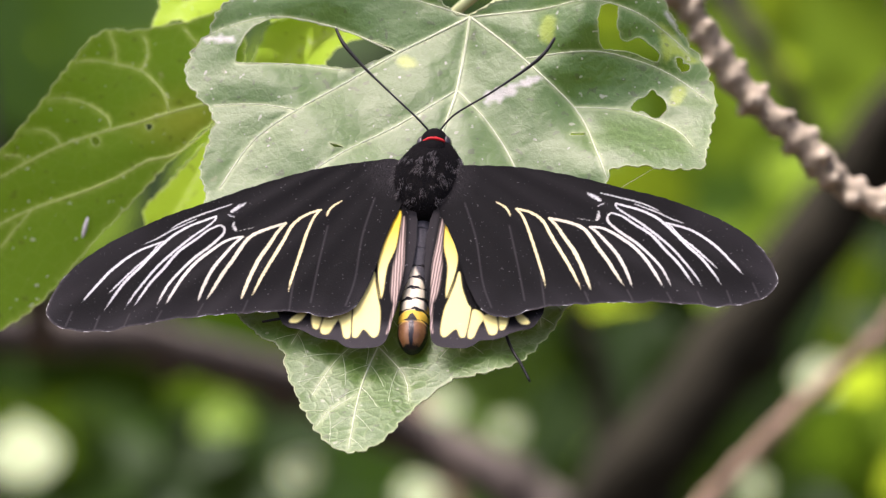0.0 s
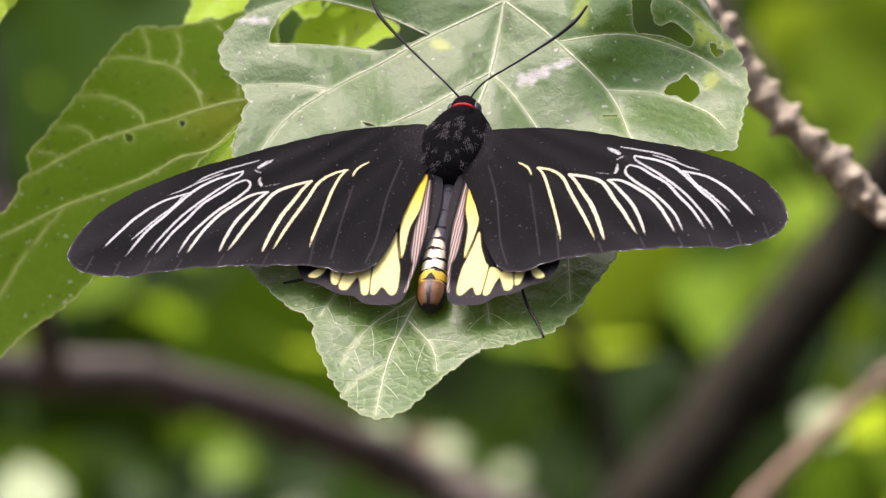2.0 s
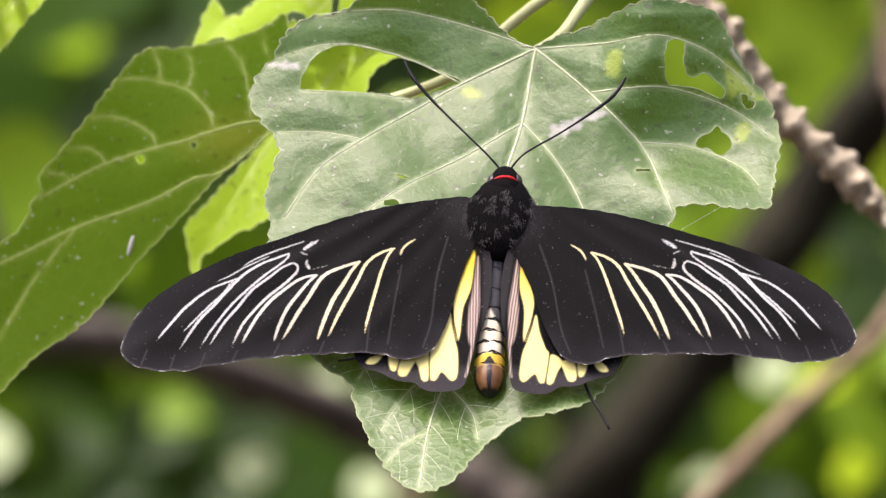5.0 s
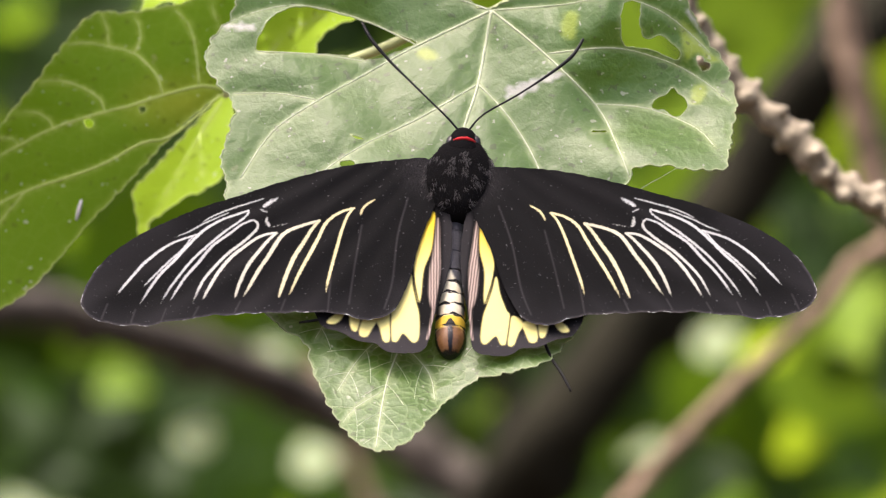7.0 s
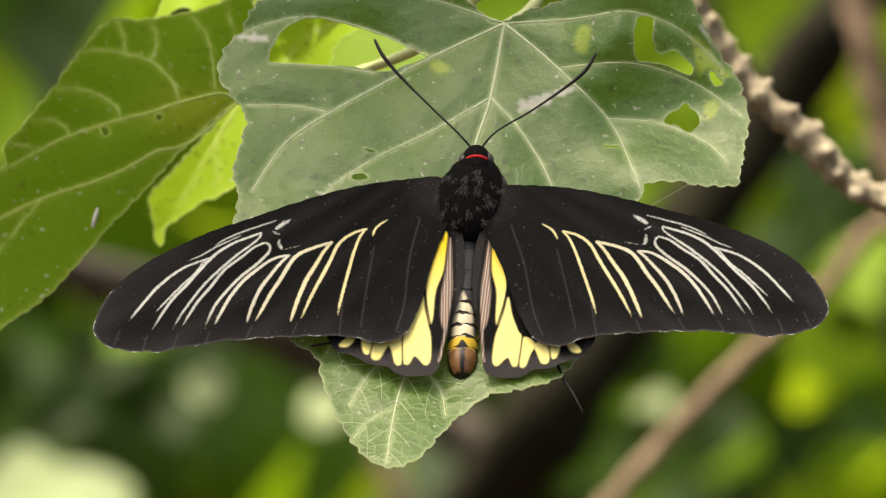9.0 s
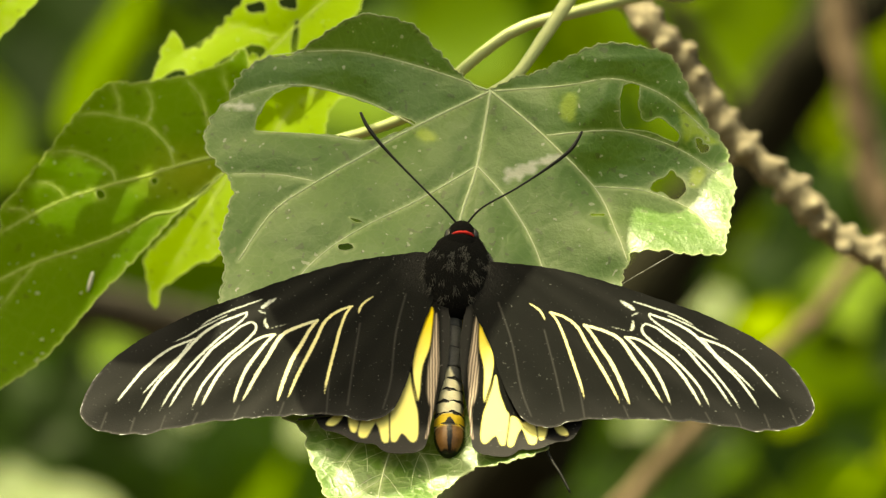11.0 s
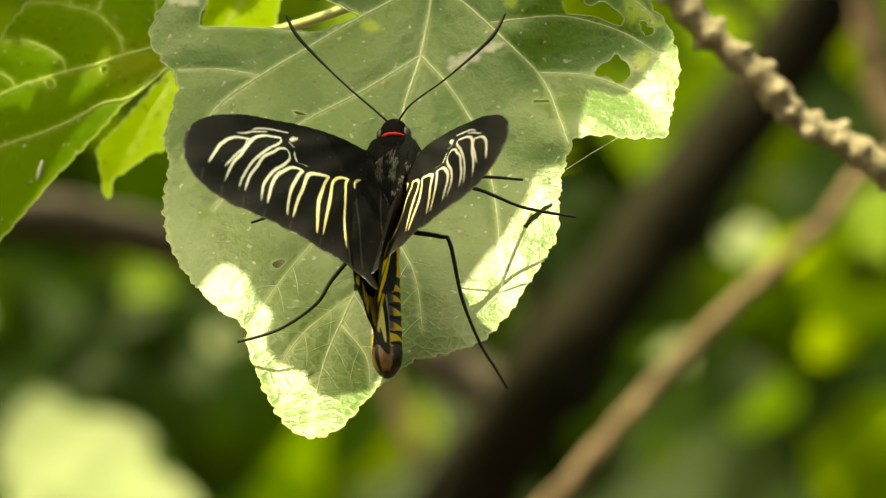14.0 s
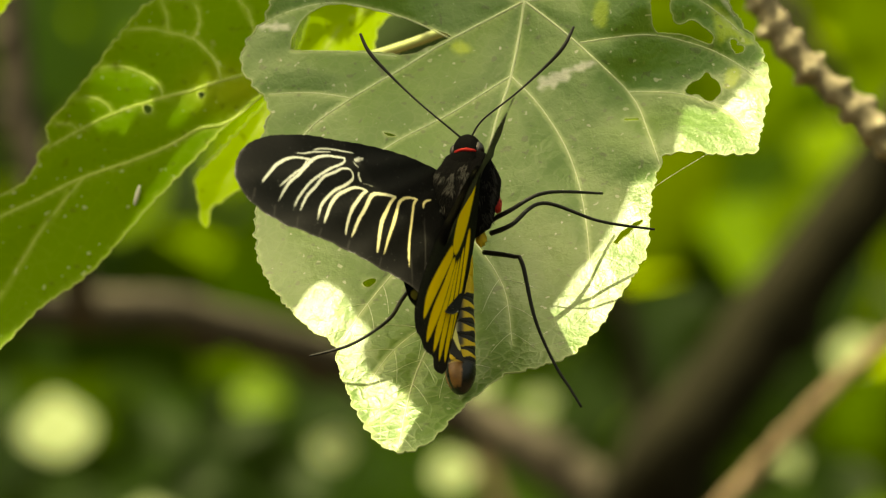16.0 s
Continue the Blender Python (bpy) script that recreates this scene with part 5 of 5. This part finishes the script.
LEAF_ROWS = [(0, -0.22, -0.12, -0.33, -1.37, -1.34), (0.5, -0.07, -0.22, 0.14, -1.04, -0.91), (1, -0.18, -0.07, -0.38, -0.61, -1.43),
            (1.5, -0.28, 0.61, -2.45, -0.32, -1.56), (2, -0.29, 0.56, -2.31, -0.77, -1.94), (2.5, -0.2, 0.02, -0.38, -0.93, -1.48),
            (3, -0.3, 0.23, -2.21, -0.07, -0.8), (3.5, 0, -0.15, 0.34, -0.39, 0.28), (6, 0.01, -0.12, 0.82, 0.03, -0.33), (6.5, 0.02, 0.13, -0.23, 0.69, 0.72),
            (7, -0.02, 0.07, 0.46, -0.1, -0.01), (7.5, -0.12, -0.05, 0.47, 0.32, -0.69), (8, -0.04, -0.05, 0.83, 0.42, 0.2),
            (10.5, 0.02, 0.02, 0.07, 0.29, -0.1), (11, -0.03, -0.16, 1.28, 0.17, -0.23), (11.5, -0.12, -0.37, 0.79, 0.1, 0.38),
            (12, -0.16, -0.52, 1.86, -0.26, 0.58), (12.5, -0.17, -0.52, 1.93, -0.58, -2.39), (13, -0.18, -0.5, 2.39, -0.46, -1.73),
            (13.5, -0.24, -0.49, 2.85, -0.96, -2.5), (14, -0.19, -0.44, 2.45, -1.37, -2.51), (14.5, -0.36, -0.43, 1.85, -1.88, -3.12),
            (15, -0.37, -0.25, 1.22, -1.88, -3.41), (15.5, -0.46, -0.4, 1.75, -1.94, -3.85), (16, -0.36, -0.47, 1.93, -2.14, -3.46)]
SIDE_ROWS = [(0, 0.27, -0.39), (0.5, 0.35, -0.24), (1, 0.16, -0.04), (1.5, 0.1, 0.25), (2, 0.21, 0.06), (2.5, 0.16, -0.1), (3, 0.07, -0.03), (3.5, 0.19, -0.17),
             (6, 0.11, -0.12), (6.5, 0.03, 0.09), (7, 0.0, 0.0), (7.5, 0.08, -0.12), (8, 0.01, -0.04), (10.5, 0.27, -0.07), (11, 0.27, -0.15), (11.5, 0.17, -0.26),
             (12, 0.15, -0.34), (12.5, 0.1, -0.45), (13, 0.14, -0.38), (13.5, 0.13, -0.38), (14, 0.13, -0.38), (14.5, 0.05, -0.33), (15, 0.06, -0.14), (15.5, 0.03, -0.34),
             (16, 0.1, -0.39)]
ROLL_ROWS = [(0, 0), (12.6, 0), (13, -4), (13.5, -10), (14, -14), (14.5, -18), (16, -18)]
# wings: rotation vectors in the body's space (degrees), shift of the root (drawing units), rise (mm)
FLUTTER = [(0, -1), (1.5, 2), (2, 4), (2.5, 1), (3.5, -2.5), (6, -2.3), (7, 0), (8, 0), (10.5, -2), (11, -4.5), (12, -7)]
LEFT_WING = [(t, (0, a, 0), (0, 0)) for t, a in FLUTTER] + [
    (12.5, (0, -1.5, 0), (0, 0)), (12.7, (-1.5, 5, 0.5), (2, 0)), (12.9, (-7, 19, 2), (9, -5)), (13, (-10.8, 27.1, 2.4), (13, -8)), (13.3, (-15, 39, 3), (22, -3)),
    (13.5, (-17.9, 44.6, 3.2), (27, 0)), (14, (-18.9, 48.4, -0.2), (34, 5, -3)), (14.5, (-21.2, 45.1, 0.7), (36, -4, -9)), (16, (-18.6, 45.6, -1.8), (38, -5, -9))]
RIGHT_WING = [(t, (0, -a, 0), (0, 0)) for t, a in FLUTTER] + [
    (12.5, (0, 1.5, 0), (0, 0)), (12.7, (-2, -11, -2), (4, 0)), (12.9, (-9, -33, -7), (14, -3)), (13, (-12, -46, -11), (24, -5)), (13.3, (-20, -54, -14), (20, -3)),
    (13.5, (-24.7, -58.7, -15.9), (17, -9, -4)), (14, (-24.1, -64.5, -12.8), (-5, -11, -4)), (14.3, (-24, -70, -7), (-12, -12)), (14.5, (-25.5, -73, -6.5), (-12, -31, -5)),
    (15, (-24, -79, -11), (8, -54, -12)), (16, (-25, -79, -10.5), (8, -48, -12))]


def between(rows, t):
    for (t0, *a), (t1, *b) in zip(rows, rows[1:]):
        if t0 <= t <= t1:
            k = (t - t0) / (t1 - t0)
            return [x + (y - x) * k for x, y in zip(a, b)]
    return rows[-1][1:]


# the hindwings fold up further than the forewings
LEFT_HIND = [(t, (0, a, 0), (0, 0)) for t, a in FLUTTER] + [
    (12.5, (0, -1.5, 0), (0, 0)), (12.7, (-2, 10, 0), (0, 1)), (13, (-8.7, 42.3, 0.5), (2, 5)), (13.2, (-10.2, 53.7, 0.3), (-2, 0)), (13.5, (-8, 68.2, 1), (3, -10)),
    (14, (-9, 72.1, -0.5), (4, -13, -3)), (14.5, (-9, 69, -1), (-4, -29, -10)), (15, (-12, 62, 1), (-6, -34, -10)), (16, (-12, 60, 3), (-8, -38, -10))]
RIGHT_HIND = [(t, (0, -a, 0), (0, 0)) for t, a in FLUTTER] + [
    (12.5, (0, 1.5, 0), (0, 0)), (12.7, (-4, -14, -1), (-1, 0)), (13, (-14.2, -52.6, -2.6), (-5, -2)), (13.2, (-17.4, -68.8, -1.9), (-8, -2)),
    (13.5, (-19.1, -82.2, 0.5), (-8, 2)), (14, (-16.3, -92.7, 0), (-9, -8, 3)), (14.5, (-8, -104, -10), (-14, 12, 15)), (15, (-1, -110, -19), (-20, 1, 18)),
    (15.5, (-1, -109, -18.4), (-22, -2, 18)), (16, (-1.5, -110, -18.7), (-20, -3, 18))]


def motions():
    # leaf and butterfly ride on the same stalk
    walk(leaf, [(t, pose(0.01083 + dx / 100, 0.035, 2.05182 + dz / 100, 55 + lean, turn, yaw)) for t, dx, dz, lean, turn, yaw in LEAF_ROWS])
    rows = []
    times = sorted({r[0] for r in FLY_ROWS} | {12.7})
    for t in times:
        dx, dz, lean, turn, yaw = between(FLY_ROWS, t)
        roll = between(ROLL_ROWS, t)[0]
        sink = (dz - between(LEAF_ROWS, t)[1]) / 100 * 0.6 - 0.014 * min(max((t - 12) / 1.5, 0), 1)
        rows.append((t, pose(0.00295 + dx / 100, -0.00236 + sink, 2.01366 + dz / 100, 55 + lean, turn, yaw) @ Matrix.Rotation(radians(roll), 4, "Y")))
    walk(butterfly, rows)
    tables = {("fore", 1): LEFT_WING, ("fore", -1): RIGHT_WING, ("hind", 1): LEFT_HIND, ("hind", -1): RIGHT_HIND}
    for side in (1, -1):
        for kind in ("fore", "hind"):
            out = []
            su, sv, st = WING_SET[kind, side]
            seat = Matrix.Translation((su / U, -sv / U / math.cos(SLOPE), 0)) @ Matrix.Rotation(radians(st), 4, "Z")
            for t, (a, b, c), (du, dv, *up) in tables[kind, side]:
                roll = between(ROLL_ROWS, t)[0]
                vec = Vector((radians(a), radians(b), radians(c)))
                q = Matrix.Rotation(vec.length, 4, vec.normalized()) if vec.length > 1e-6 else Matrix.Identity(4)
                root = WING_ROOT[side]
                place = Matrix.Translation((root[0] + du / U, root[1] - dv / U / math.cos(SLOPE), sum(up) / 1000))
                out.append((t, Matrix.Rotation(radians(-roll), 4, "Y") @ place @ q @ seat))
            walk(wings[kind, side], out)
    def swung_leg(u, v, turn, axis_name, shift=(0, 0, 0), tuck=0):
        hip = on_body(u, v)
        return Matrix.Translation((hip[0] + shift[0], hip[1] + shift[1], shift[2])) @ Matrix.Rotation(radians(tuck), 4, "Z") @ Matrix.Rotation(radians(turn), 4, axis_name) @ Matrix.Translation((-hip[0], -hip[1], 0))

    # the legs lie flat under the spread wings and reach down when the body rises
    late = swung_leg(838, 415, 2, "Z", (0, 0.001, 0))
    low = Matrix.Translation((0, -0.0024, 0))
    flat = swung_leg(838, 415, -14, "X", (0.0025, -0.0050, 0.001))
    walk(legs[2], [(0, flat), (12.5, flat), (13.5, late), (14.5, low @ late), (16, low @ late)])
    for k, turn in ((0, -34), (1, -26)):
        flat, reach = swung_leg(848, 368, turn, "Y", (0, -0.003, 0), -32), swung_leg(848, 368, 0, "Y", (0, 0, 0), -12)
        walk(legs[k], [(0, flat), (12.6, flat), (13.4, reach), (14.2, low @ reach), (16, low @ reach)])
    flat, late = swung_leg(766, 420, 9, "Y", (0, -0.003, 0)), swung_leg(766, 420, 13, "Y")
    walk(legs[3], [(0, flat), (12.6, flat), (13.5, Matrix.Identity(4)), (14.5, late), (16, late)])
    for k, turn in ((4, 17), (5, 24)):
        flat = swung_leg(773, 362, turn, "Y", (0, -0.002, 0), 28)
        walk(legs[k], [(0, flat), (12.6, flat), (13.4, Matrix.Identity(4)), (16, Matrix.Identity(4))])
    axis = on_body(800, 500)
    pivot = Matrix.Translation((axis[0], 0, -0.0028))
    walk(abdomen, [(t, pivot @ Matrix.Rotation(radians(a), 4, "Y") @ pivot.inverted()) for t, a in ((0, 0), (12.5, 0), (13, -8), (13.5, -22), (14, -30), (14.5, -42), (16, -42))])
    for ob, back in zip(side_leaves, (0.0, 0.060, 0.03, 0.035, 0.012)):
        p = at(140, 372, SIDE_Y)
        walk(ob, [(t, pose(p.x + dx / 100, p.y + back, p.z + dz / 100, 90, 0, 0)) for t, dx, dz in SIDE_ROWS])
    (near_shade, near_pose), (far_shade, far_pose), (side_shade, side_pose), (wide_shade, wide_pose) = sun_blockers
    side_shade.matrix_world = side_pose
    # the near blocker is held aside early, so sky sheen reaches the leaf
    swung = Matrix.Translation((0.17, 0.12, 0.05)) @ near_pose @ pose(0, 0, 0, -14, 0, 10)
    away = Matrix.Translation((0.13, -0.125, 0.02)) @ far_pose @ pose(0, 0, 0, 12, 0, 0)
    aside = Matrix.Translation((-0.24, -0.03, 0.02)) @ wide_pose @ pose(0, 0, 0, 0, 8, 0)
    # far and wide blockers slide off where the cloud would clear
    sway = [(0, 0.0), (2, 0.03), (4, 0.0), (6, 0.03), (8.2, 0.0), (9.0, 0.02), (10.2, 1.0), (12, 1.03), (14, 1.0), (16, 1.02)]
    drift = [(0, 0.0), (4, 0.02), (7.4, 0.0), (9.0, 0.97), (10.3, 1.0), (16, 1.0)]
    walk(near_shade, [(t, near_pose.lerp(swung, 1 - k)) for t, k in drift])
    walk(far_shade, [(t, far_pose.lerp(away, min(k, 1.0)) if k < 0.5 else Matrix.Translation((0, (1 - k) * 0.3, 0)) @ away) for t, k in sway])
    walk(wide_shade, [(t, wide_pose.lerp(aside, min(k, 1.0)) if k < 0.5 else Matrix.Translation(((1 - k) * 0.3, 0, 0)) @ aside) for t, k in sway])


build_ground()
build_backdrop()
build_far_leaves()
build_branches()
leaf = build_leaf()
side_leaves = build_side_leaves()
butterfly, wings, legs, abdomen = build_butterfly()
sun_blockers = build_sun_blockers()
motions()
